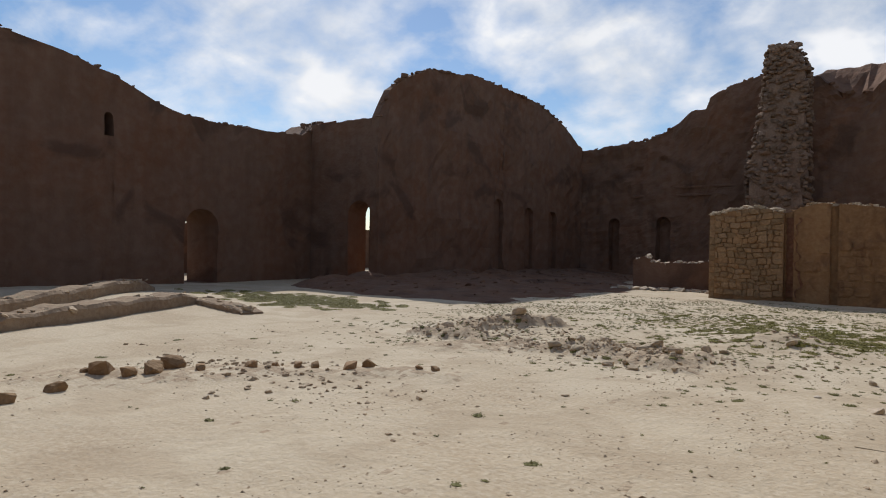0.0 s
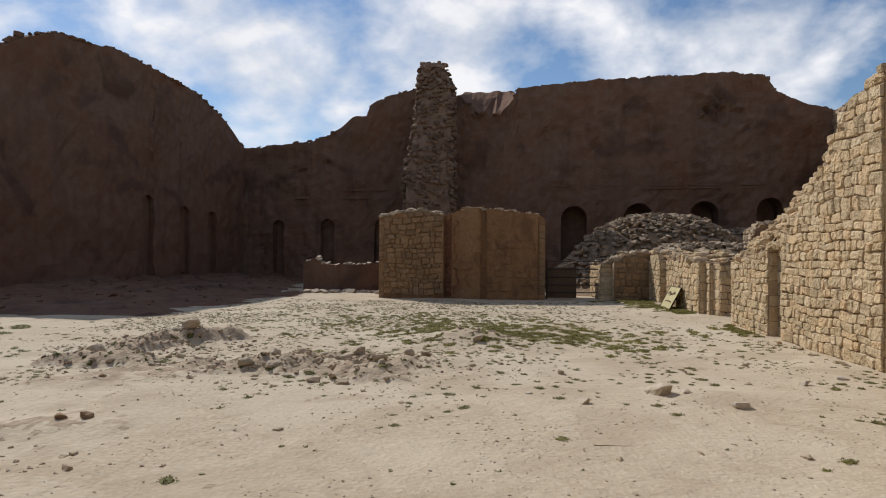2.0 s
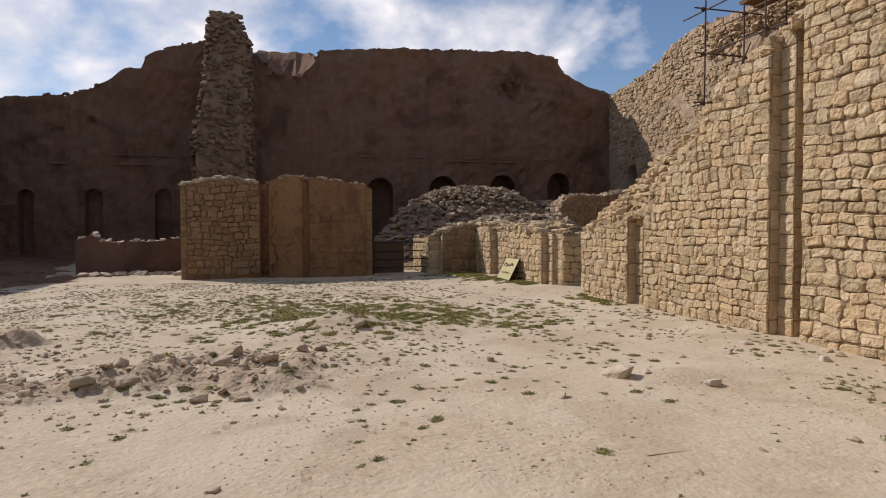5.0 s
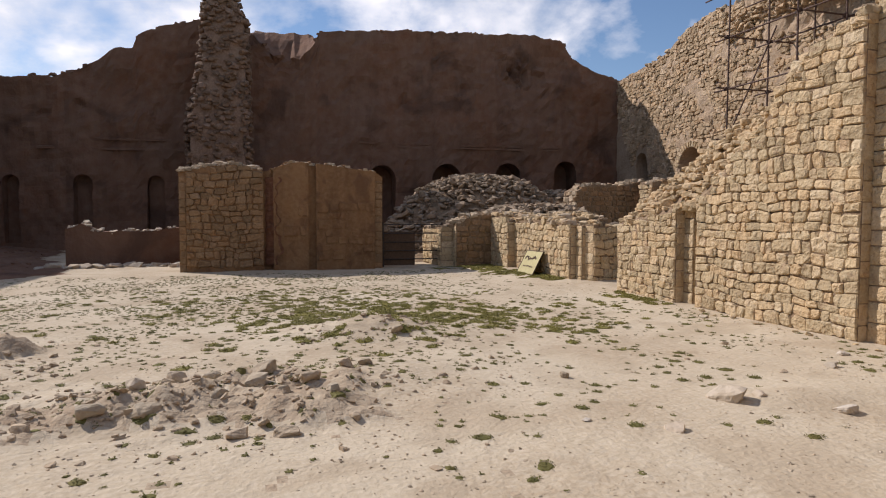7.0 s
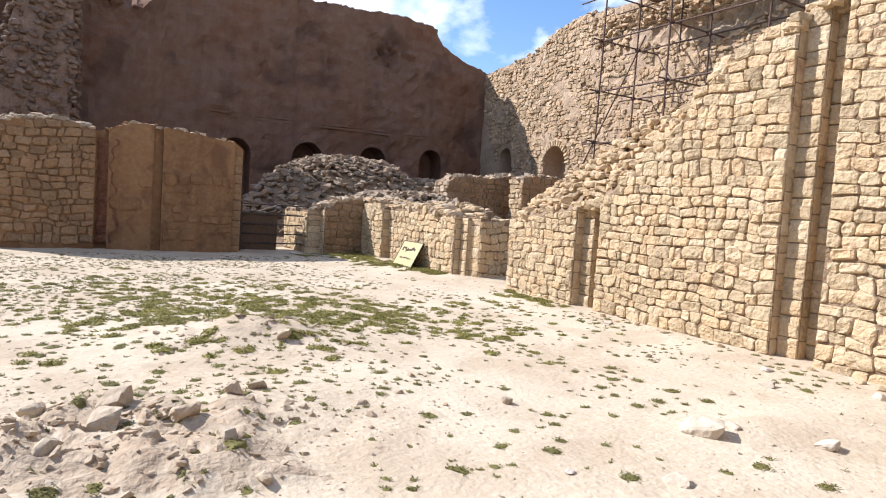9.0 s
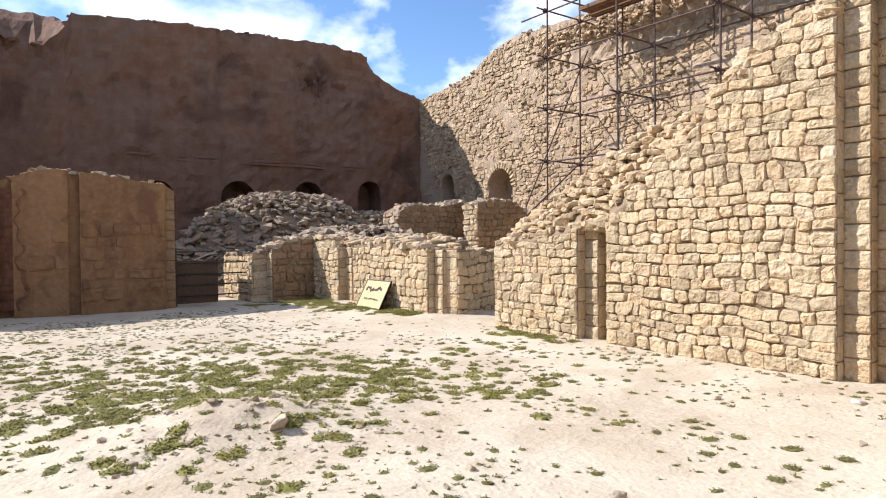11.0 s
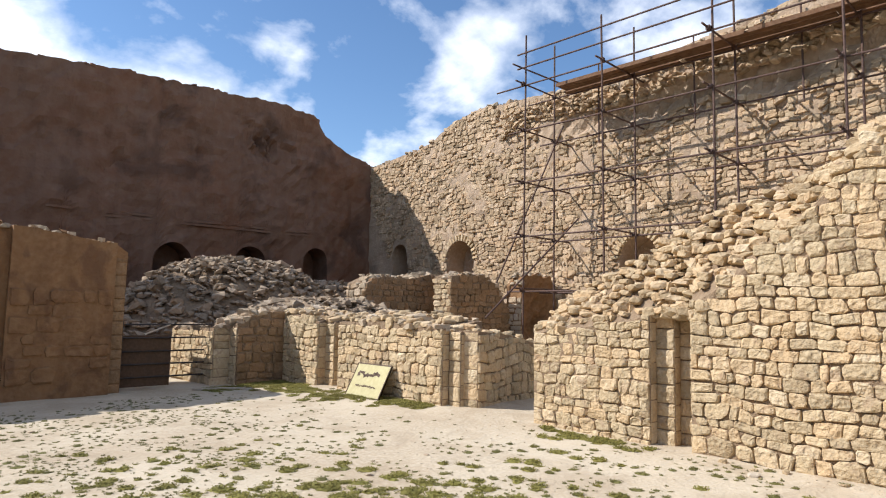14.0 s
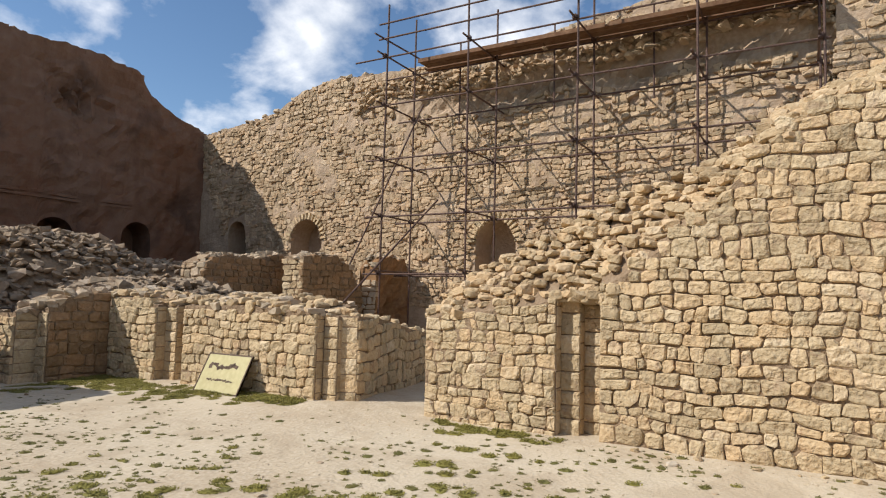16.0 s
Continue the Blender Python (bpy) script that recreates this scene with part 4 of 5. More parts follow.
# ---- stones lying about ----
def lying_stone(rng, x, y, size, label, group, material=RUBBLE, flat=0.6):
    bm = bmesh.new()
    for _ in range(16):
        p = Vector((rng.uniform(-1, 1), rng.uniform(-1, 1), rng.uniform(-1, 1)))
        bm.verts.new(p.normalized() * 0.58 if rng.random() < 0.55 else Vector([max(-0.5, min(0.5, 0.75 * c)) for c in p]))
    res = bmesh.ops.convex_hull(bm, input=bm.verts)
    bmesh.ops.delete(bm, geom=[g for g in res["geom_interior"] if isinstance(g, bmesh.types.BMVert)], context="VERTS")
    bmesh.ops.subdivide_edges(bm, edges=bm.edges[:], cuts=2, use_grid_fill=True)
    bmesh.ops.smooth_vert(bm, verts=bm.verts[:], factor=0.45, use_axis_x=True, use_axis_y=True, use_axis_z=True)
    off = Vector((rng.uniform(0, 90), rng.uniform(0, 90), rng.uniform(0, 90)))
    for v in bm.verts:
        v.co *= 1 + 0.10 * noise.noise(v.co * 4 + off) + 0.05 * noise.noise(v.co * 10 + off)
    bm.transform(rock_pose(rng, (0, 0, 0), size, flat, 10))
    low, high = min(v.co.z for v in bm.verts), max(v.co.z for v in bm.verts)
    bmesh.ops.translate(bm, verts=bm.verts, vec=(0, 0, -low))
    ob = part("stone", bm, material, None)
    ob.location = (x, y, ground_z(x, y) - (high - low) * 0.33)
    return tagged(ob, label, "stone", group)


def scattered_stones():
    rng = random.Random(41)
    row = [(-6.84, 4.47, 0.3), (-6.52, 4.62, 0.28), (-6.4, 4.84, 0.24), (-6.51, 5.16, 0.34), (-6.44, 3.86, 0.26), (-6.32, 3.37, 0.3), (-5.79, 5.68, 0.2), (-5.42, 6.08, 0.18), (-5.25, 6.16, 0.2), (-4.88, 6.39, 0.22), (-4.76, 6.58, 0.22), (-4.04, 6.89, 0.18), (-4.2, 6.8, 0.14), (-7.0, 4.4, 0.22), (-6.2, 5.3, 0.16), (-5.6, 5.9, 0.13)]
    for x, y, s in row:
        lying_stone(rng, x, y, s * 0.66, "weathered brown stone in a row on the sand", "row of stones", BLOCK_STONE, 0.85)
    cluster = [(-2.82, 9.41, 0.2), (-3.28, 9.14, 0.26), (-2.67, 8.74, 0.2), (-2.36, 9.42, 0.26), (-1.77, 10.05, 0.2), (-2.47, 10.05, 0.3), (-2.12, 9.77, 0.32), (-2.35, 8.76, 0.22), (-3.61, 9.18, 0.22), (-3.97, 9.06, 0.2), (-3.15, 9.89, 0.25), (-2.54, 9.79, 0.3), (-1.6, 10.2, 0.16), (-2.0, 9.2, 0.18), (-3.4, 9.6, 0.2), (-3.8, 9.7, 0.18), (-2.9, 10.2, 0.2), (-4.3, 9.4, 0.18), (-5.9, 9.8, 0.34), (-5.65, 9.95, 0.3), (-5.83, 11.79, 0.3), (-5.5, 11.6, 0.34), (-5.3, 11.9, 0.3), (-6.1, 11.4, 0.24), (-0.95, 11.8, 0.3), (-0.3, 10.4, 0.14), (0.1, 9.6, 0.12), (-4.9, 10.1, 0.2), (-4.5, 10.0, 0.16)]
    for x, y, s in cluster:
        lying_stone(rng, x, y, s * 0.57, "dusty half-buried stone in loose earth", "stones in the courtyard", DUSTY, 0.85)
    for x, y, s in ((0.14, 8.08, 0.2), (1.0, 8.58, 0.36), (1.6, 8.09, 0.27), (1.24, 8.52, 0.24), (-0.35, 8.4, 0.14), (2.7, 9.2, 0.2), (3.3, 9.6, 0.26), (3.5, 12.0, 0.2), (3.4, 8.6, 0.2)):
        lying_stone(rng, x, y, s * 0.6, "pale flat stone lying on the sand", "stones in the courtyard", PALE_ROCK, 0.5)
    for i in range(16):
        y = 7.4 + 0.33 * i + rng.uniform(-0.14, 0.14)
        lying_stone(rng, 3.86 - abs(rng.gauss(0, 0.10)), y, rng.uniform(0.05, 0.11), "small fallen stone at the foot of the dressed wall", "stones along the wall foot", DRESSED, 0.6)
    for i in range(40):
        x = -7.9 + 0.09 * i + rng.uniform(-0.05, 0.05)
        lying_stone(rng, x, 23.4 + rng.uniform(-0.22, 0.22), rng.uniform(0.12, 0.3), "pale stone of the footing before the low mud wall", "footing stones", PALE_ROCK, 0.5)


PALE_ROCK = surface("pale_stone", [(0.51, 0.45, 0.365), (0.44, 0.375, 0.29), (0.59, 0.53, 0.45)], 0.93, 14, 2, 0.5, 24, vary=0.15)
scattered_stones()


# ---- low ridge of an old wall on the west side ----
def old_footing(x0, y0, x1, y1, high, wide, seed):
    rng = random.Random(seed)
    verts, faces, n = [], [], 40
    for i in range(n + 1):
        t = i / n
        x, y = x0 + (x1 - x0) * t, y0 + (y1 - y0) * t
        nx, ny = -(y1 - y0), (x1 - x0)
        d = math.hypot(nx, ny)
        h = high * (0.95 + 0.35 * noise.noise(Vector((i * 0.17, seed, 0)))) * min(1, 6 * t + 0.3, 6 * (1 - t) + 0.3)
        for s, z in ((-1, -0.1), (-0.96, 0.8 * h), (-0.82, h), (0.8, h * 0.97), (0.96, 0.75 * h), (1, -0.1)):
            w = wide / 2 * s * (1 + 0.2 * noise.noise(Vector((i * 0.25, s * 1.5, seed))))
            verts.append((x + nx / d * w, y + ny / d * w, ground_z(x, y) + z + 0.02 * noise.noise(Vector((i * 0.9, s * 2, 2)))))
    for i in range(n):
        for k in range(5):
            faces.append((i * 6 + k, i * 6 + k + 1, i * 6 + 7 + k, i * 6 + 6 + k))
    faces += [tuple(range(6)), tuple(n * 6 + k for k in range(6))]
    ob = tagged(put("old_footing", clean(mesh_of("old_footing", verts, faces, EARTH))), "low crumbled ridge of an old wall footing", "wall footing")
    poses = []
    for _ in range(30):
        t = rng.random()
        x, y = x0 + (x1 - x0) * t, y0 + (y1 - y0) * t
        poses.append(rock_pose(rng, (x + rng.uniform(-0.4, 0.4) * wide, y + rng.uniform(-0.4, 0.4) * wide, ground_z(x, y) + high * 0.85), rng.uniform(0.06, 0.15), 0.5))
    heap(ob, poses, RUBBLE, rng)


EARTH = surface("packed_earth", [(0.31, 0.225, 0.15), (0.25, 0.175, 0.115), (0.38, 0.295, 0.205)], 0.95, 9, 1.5, 0.8, 14)
old_footing(-13.0, 9.6, -11.4, 4.6, 0.30, 0.7, 3)
old_footing(-16.0, 10.2, -13.4, 5.2, 0.3, 0.6, 5)
old_footing(-13.0, 9.8, -10.4, 9.3, 0.12, 0.5, 7)


# ---- rubble crowning the broken walls ----
def crown_rubble(parent, length, front, back, thick, size, count, seed, material, limit=300, near=None, u0=0.0):
    rng = random.Random(seed)
    poses = []
    for _ in range(count):
        u, t = rng.uniform(u0, length), rng.random()
        z = front(u) + (back(u) - front(u)) * t
        poses.append(rock_pose(rng, (u, 0.02 + thick * t, z + rng.uniform(-0.04, 0.04)), rng.uniform(*size), 0.68, 13))
    heap(parent, poses, material, rng, limit, near)



def stacked_crown(parent, length, front, back, thick, seed, material, rows=6, segs=()):
    """Dry-stacked stones, row behind row, up the sloping head of the wall; over a slot they stand back with it."""
    rng = random.Random(seed)
    poses = []
    for row in range(rows):
        u = rng.uniform(-0.03, 0.08)
        while u < length:
            size = rng.uniform(0.13, 0.215)
            t = min(1.0, max(0.0, (row + rng.uniform(-0.25, 0.25)) / (rows - 1)))
            set_back = max([sb for a, b, sb in segs if a - 0.03 < u < b + 0.03], default=0.0)
            deep = 0.07 + set_back + (thick - 0.07 - set_back) * t
            z = front(u) + (back(u) - front(u)) * deep / thick
            poses.append(rock_pose(rng, (u, deep, z + rng.uniform(-0.03, 0.05)), size, 0.66, 12))
            u += size * rng.uniform(0.92, 1.2)
    heap(parent, poses, material, rng, 290, worn=True)


crown_rubble(wall_east, 6.2, lambda u: w1_front(u) - 0.04, lambda u: w1_back(u) - 0.04, 0.6, (0.12, 0.2), 260, 51, CROWN, 0)
stacked_crown(wall_east, 6.6, w1_front, w1_back, 0.58, 151, CROWN, 9, W1_SEGS)

def slot_fill(parent, u0, u1, z0, seed):
    """Stones packed into the head of the low slot, under the crown."""
    rng = random.Random(seed)
    poses = []
    z = z0
    while z < 2.55:
        u = u0
        while u < u1:
            size = rng.uniform(0.13, 0.2)
            deep = 0.07 + max(0.0, z - w1_front(u)) * 0.6 / max(0.1, w1_back(u) - w1_front(u))
            poses.append(rock_pose(rng, (u + size * 0.4, deep + rng.uniform(-0.02, 0.03), z), size, 0.66, 10))
            for more in (0.13, 0.26):
                poses.append(rock_pose(rng, (u + size * 0.4, min(0.58, deep + more), z + 0.03), size, 0.66, 10))
            u += size * rng.uniform(0.9, 1.1)
        z += 0.1
    heap(parent, poses, CROWN, rng, 0, worn=True)


slot_fill(wall_east, 1.70, 2.3, 1.56, 154)
rng_cap = random.Random(155)
heap(wall_east, [rock_pose(rng_cap, (1.7 + 0.11 * k, 0.08 + 0.14 * row, 1.6 + 0.13 * row + rng_cap.uniform(-0.02, 0.02)), 0.2, 0.75, 8) for row in range(3) for k in range(6)], CROWN, rng_cap, 20, worn=True)
heap(wall_east, [rock_pose(rng_cap, (5.04 + 0.13 * k, 0.3 + 0.13 * row, w1_front(5.2) + 0.02 + 0.12 * row), 0.2, 0.75, 8) for row in range(3) for k in range(4)], CROWN, rng_cap, 20, worn=True)
stacked_crown(wall_low_east, 4.6, low_top, lambda u: low_top(u) + 0.14, 0.8, 152, CROWN, 5, LOW_SEGS)
stacked_crown(wall_block, 2.0, block_top, lambda u: block_top(u) + 0.06, 0.6, 153, RUBBLE, 3)
crown_rubble(wall_low_east, 4.73, low_top, lambda u: low_top(u) + 0.16, 0.85, (0.12, 0.24), 60, 52, RUBBLE, 0)
crown_rubble(wall_jamb, 3.4, jamb_top, jamb_top, 0.9, (0.12, 0.22), 110, 53, CROWN)
crown_rubble(wall_jamb_step, 0.2, lambda u: 1.25, lambda u: 1.3, 0.4, (0.14, 0.2), 9, 67, CROWN)
crown_rubble(wall_stub, 1.05, stub_top, stub_top, 0.9, (0.14, 0.26), 36, 54, RUBBLE)
crown_rubble(wall_gate_side, 2.0, gate_top, gate_top, 0.34, (0.12, 0.22), 40, 55, GREY_RUBBLE)
crown_rubble(wall_block, 2.0, block_top, lambda u: block_top(u) + 0.1, 0.6, (0.14, 0.24), 24, 56, RUBBLE)
crown_rubble(wall_block, 5.1, block_top, block_top, 1.6, (0.05, 0.15), 80, 65, PLASTER, 0, u0=2.2)
crown_rubble(wall_block, 5.0, block_top, block_top, 0.5, (0.06, 0.17), 46, 68, RUBBLE, 46, u0=2.6)
# pale stone puts the sunlit cap into the colour of the mud wall's top
crown_rubble(wall_low_mud, 3.15, low_mud_top, low_mud_top, 0.5, (0.08, 0.2), 46, 57, PALE_ROCK)
crown_rubble(wall_ruin_a, 2.9, ruin_a_top, ruin_a_top, 0.8, (0.12, 0.24), 80, 58, RUBBLE)
crown_rubble(wall_ruin_b, 2.6, ruin_b_top, ruin_b_top, 0.6, (0.12, 0.24), 80, 59, RUBBLE)


crown_rubble(wall_ruin_c, 1.75, ruin_c_top, ruin_c_top, 0.5, (0.1, 0.2), 44, 60, RUBBLE)
crown_rubble(wall_north, 34.0, mud_top, mud_top, 1.2, (0.08, 0.28), 420, 61, MUD, 0)
crown_rubble(wall_pier, 14.4, pier_top, pier_top, 0.3, (0.08, 0.26), 200, 62, MUD, 0)
crown_rubble(wall_west, 30.0, lambda u: west_top(u - 9), lambda u: west_top(u - 9), 0.8, (0.08, 0.26), 300, 63, MUD, 0)
rng_lip = random.Random(66)
heap(wall_far_east, [rock_pose(rng_lip, (u, rng_lip.uniform(-0.12, 0.04), 8.1 + 0.12 * math.sin(u * 1.3) + 0.012 * u + rng_lip.uniform(-0.16, 0.5)), rng_lip.uniform(0.12, 0.28), 0.6) for u in (rng_lip.uniform(8.6, 25) for _ in range(700))], FAR_STONE, rng_lip, 0)
crown_rubble(wall_far_east, 26.0, far_top, far_top, 0.8, (0.10, 0.30), 420, 64, RUBBLE, 0)


# ---- weeds and grass ----
def tuft_field(name, label, material, rng, spots, blades, leaf, lift, mat=0.0):
    """Low plants: each spot (x, y, radius) is an uneven clump of small leaves lying close to the ground."""
    verts, faces = [], []
    for x, y, s in spots:
        turn, long, high = rng.uniform(0, 3.14), rng.uniform(1.0, 1.45), s * mat * rng.uniform(0.7, 1.3)
        ct, st = math.cos(turn), math.sin(turn)

        def at(r, a):
            ox, oy = r * math.cos(a) * long, r * math.sin(a)
            return x + ox * ct - oy * st, y + ox * st + oy * ct

        if mat:
            base = len(verts)
            for r, z in ((1.0, -0.004), (0.62, 0.7)):
                for k in range(8):
                    px, py = at(s * r * rng.uniform(0.75, 1.12), k * 0.7854)
                    verts.append((px, py, ground_z(px, py) + (z * high if z > 0 else z)))
            verts.append((x, y, ground_z(x, y) + high))
            faces += [(base + k, base + (k + 1) % 8, base + 8 + (k + 1) % 8, base + 8 + k) for k in range(8)] + [(base + 8 + k, base + 8 + (k + 1) % 8, base + 16) for k in range(8)]
        for _ in range(max(6, int(blades * s * s / 0.01))):
            r = s * rng.random() ** 0.6
            px, py = at(r, rng.uniform(0, 6.283))
            z = ground_z(px, py) + high * max(0.0, 1 - (r / s) ** 2)
            b, ln = rng.uniform(0, 6.283), leaf * rng.uniform(0.6, 1.4)
            wx, wy = -math.sin(b) * ln * 0.24, math.cos(b) * ln * 0.24
            up = ln * lift * rng.uniform(0.3, 1.4)
            i = len(verts)
            verts += [(px - wx * 0.5, py - wy * 0.5, z), (px + wx * 0.5, py + wy * 0.5, z), (px + math.cos(b) * ln * 0.5 + wx, py + math.sin(b) * ln * 0.5 + wy, z + up), (px + math.cos(b) * ln * 0.5 - wx, py + math.sin(b) * ln * 0.5 - wy, z + up), (px + math.cos(b) * ln, py + math.sin(b) * ln, z + up * 0.8)]
            faces += [(i, i + 1, i + 2, i + 3), (i + 3, i + 2, i + 4)]
    tagged(put(name, mesh_of(name, verts, faces, material)), label, "plants", kind="stuff")


def weeds():
    rng = random.Random(61)

    def density(x, y):
        d = 0.003 if y < 8.5 else 0.007
        d += 0.9 * math.exp(-(((x + 2.4) / 4.2) ** 4 + ((y - 16.6) / 3.9) ** 4)) * (0.45 + max(0, noise.noise(Vector((x * 0.5, y * 0.7, 2))) * 1.6))
        d += 0.35 * math.exp(-(((x - 0.4) / 2.2) ** 2 + ((y - 12.6) / 1.4) ** 2))
        d += 0.30 * math.exp(-(((x + 4.6) / 2.4) ** 2 + ((y - 10.2) / 1.2) ** 2))
        d += 0.6 * math.exp(-(((x + 6.8) / 1.0) ** 2 + ((y - 14.5) / 2.0) ** 2))
        d += 0.10 * math.exp(-(((x + 0.6) / 2.0) ** 2 + ((y - 9.8) / 1.6) ** 2))
        d += 0.5 * math.exp(-(((x - 3.2) / 0.6) ** 4 + ((y - 11.3) / 4.0) ** 4)) * (0.15 + max(0, noise.noise(Vector((x, y * 1.2, 9))) * 2))
        clump = 0.35 + 1.9 * noise.noise(Vector((x * 1.1, y * 1.1, 14))) + 0.9 * noise.noise(Vector((x * 3.2, y * 3.2, 15)))
        return d * max(0.04, clump) * (0.45 if (x > 1.2 and 13 < y < 20) else 1.0)

    spots, tries, near = [], 0, {}
    while len(spots) < 5600 and tries < 190000:
        tries += 1
        x, y = rng.uniform(-9, 3.9), rng.uniform(3.0, 20.8)
        size = rng.choice((0.016, 0.02, 0.024, 0.028, 0.032, 0.04, 0.05, 0.065))
        cell = (int(x * 4 + 100), int(y * 4))
        around = [p for i in (-1, 0, 1) for j in (-1, 0, 1) for p in near.get((cell[0] + i, cell[1] + j), ())]
        if rng.random() < density(x, y) and all(math.hypot(x - p[0], y - p[1]) > 1.25 * (size + p[2]) for p in around):
            spots.append((x, y, size))
            near.setdefault(cell, []).append(spots[-1])
    tuft_field("weed_patches", "low flat olive weeds scattered over the sand", WEED, rng, spots, 110, 0.018, 0.35, 0.13)
    spots = []
    for _ in range(190):
        spots.append((rng.gauss(-0.7, 1.5), rng.gauss(13.7, 0.7), rng.uniform(0.04, 0.12)))
    for _ in range(230):
        spots.append((rng.gauss(-0.2, 1.3), rng.gauss(12.7, 0.75), rng.uniform(0.03, 0.10)))
    for _ in range(150):
        spots.append((rng.gauss(-1.0, 1.5), rng.gauss(14.6, 1.1), rng.uniform(0.03, 0.09)))
    for _ in range(110):
        spots.append((rng.gauss(-2.6, 1.4), rng.gauss(15.6, 0.9), rng.uniform(0.04, 0.11)))
    for _ in range(230):
        y = rng.uniform(16.9, 21.5)
        spots.append((3.85 - abs(rng.gauss(0, 0.22)) - (0.6 if y > 18.4 else 0.0) * rng.random(), y, rng.uniform(0.06, 0.12)))
    for _ in range(110):
        spots.append((3.0 + rng.uniform(-0.9, 0.8), 21.4 - abs(rng.gauss(0, 0.25)), rng.uniform(0.06, 0.12)))
    for _ in range(320):
        spots.append((rng.gauss(-12.5, 1.3), rng.gauss(12.2, 0.6), rng.uniform(0.1, 0.2)))
    for _ in range(50):
        spots.append((3.88 - abs(rng.gauss(0, 0.16)), rng.gauss(14.1, 0.4), rng.uniform(0.05, 0.1)))
    tuft_field("short_grass", "patches of short green grass along walls and on sand", GRASS, rng, spots, 90, 0.026, 0.4, 0.14)


weeds()


def gravel(name, label, material, seed, count, sizes, where):
    rng = random.Random(seed)
    verts, faces = [], []
    while count:
        x, y = rng.uniform(-9, 3.9), rng.uniform(1.5, 21)
        if rng.random() > where(x, y):
            continue
        count -= 1
        m = rock_pose(rng, (x, y, ground_z(x, y)), rng.choice(sizes), 0.6)
        vs, fs = ROCKS[rng.randrange(ROUND)]
        base = len(verts)
        verts += [tuple(m @ Vector(p)) for p in vs]
        faces += [tuple(i + base for i in f) for f in fs]
    me = mesh_of(name, verts, faces, material)
    tagged(put(name, me), label, "pebbles", kind="stuff")


gravel("pebbles", "small pale brown pebbles strewn over the sand", DUSTY, 71, 11000, (0.005, 0.006, 0.007, 0.008, 0.010, 0.012, 0.015, 0.022), lambda x, y: max(0.03, 0.35 + 1.6 * noise.noise(Vector((x * 0.9, y * 0.9, 21)))) * (0.25 + 0.75 * math.exp(-(((x + 1) / 5) ** 2 + ((y - 7.5) / 4) ** 2))))
gravel("earth_clods", "loose clods of dry earth round the half-buried stones", DUG, 72, 2300, (0.015, 0.02, 0.03, 0.045, 0.07), lambda x, y: 0.004 + math.exp(-(((x + 3.0) / 1.3) ** 2 + ((y - 9.6) / 0.6) ** 2)) + 0.8 * math.exp(-(((x + 5.7) / 0.9) ** 2 + ((y - 10.9) / 1.1) ** 2)) + 0.3 * math.exp(-(((x + 1.2) / 1.0) ** 2 + ((y - 11.9) / 0.5) ** 2)) + 0.4 * math.exp(-(((x + 5.6) / 1.6) ** 2 + ((y - 5.7) / 0.5) ** 2)))


# ---- masonry, stone by stone ----


def ashlar(rng, w, h, proud, material):
    """A squared block that fills its width, with worn arrises and a slightly uneven face."""
    rings = []
    for inset, y in ((0.0, 0.05), (0.0, -proud * 0.3), (0.008, -proud * 0.8), (0.03, -proud)):
        ring = []
        for sx, sz in ((-1, -1), (0, -1), (1, -1), (1, 0), (1, 1), (0, 1), (-1, 1), (-1, 0)):
            slack = rng.uniform(0, 0.007) if y < 0 else 0.0
            ring.append((sx * (w / 2 - min(inset, 0.3 * w) - 0.3 * slack), y + rng.uniform(-0.12, 0.12) * proud * (y < 0), sz * (h / 2 - min(inset, 0.3 * h) - 0.003 - slack)))
        rings.append(ring)
    verts = [p for ring in rings for p in ring] + [(0, -proud * rng.uniform(0.95, 1.3), 0)]
    faces = [(8 * q + i, 8 * q + (i + 1) % 8, 8 * q + 8 + (i + 1) % 8, 8 * q + 8 + i) for q in range(3) for i in range(8)]
    faces += [(24 + i, 24 + (i + 1) % 8, 32) for i in range(8)]
    return mesh_of("stone", verts, faces, material)


def strip(parent, a, b, set_back, top, band, material, seed, proud=(0.015, 0.03), m=Matrix.Identity(4)):
    """Squared blocks one above the other on a narrow set-back strip."""
    rng = random.Random(seed)
    z = 0.0
    while z < top - 0.05:
        h = min(band * rng.uniform(0.75, 1.3), top - z)
        put("stone", ashlar(rng, b - a, h, rng.uniform(*proud), material), parent, m @ Matrix.Translation(((a + b) / 2, set_back, z + h / 2)))
        z += h


def clad_east_wall():
    for k, (a, b, sb) in enumerate(W1_SEGS):
        if sb:
            strip(wall_east, a, b, sb, w1_front((a + b) / 2) + 0.1, 0.2, DRESSED, 80 + k)
            before = W1_SEGS[k - 1][2]
            strip(wall_east, before + 0.005, sb - 0.005, 0.0, w1_front(a), 0.24, DRESSED, 85 + k, (0.006, 0.012), pose(a, 0, 0, 0, 0, 90))
        else:
            end = min(b, 11.5)
            big = a > 2
            face_stones(wall_east, Matrix.Translation((a, 0, 0)), end - a, lambda u, a=a: w1_front(u + a) + 0.08, 0.14 if big else 0.128, 0.196 if big else 0.18, DRESSED, 90 + k, (0.02, 0.042), 0.003, 0.05, 160 if a < 5.5 else 70, (0, 2.9) if a < 5.5 else (0, 1.5), exact=True)


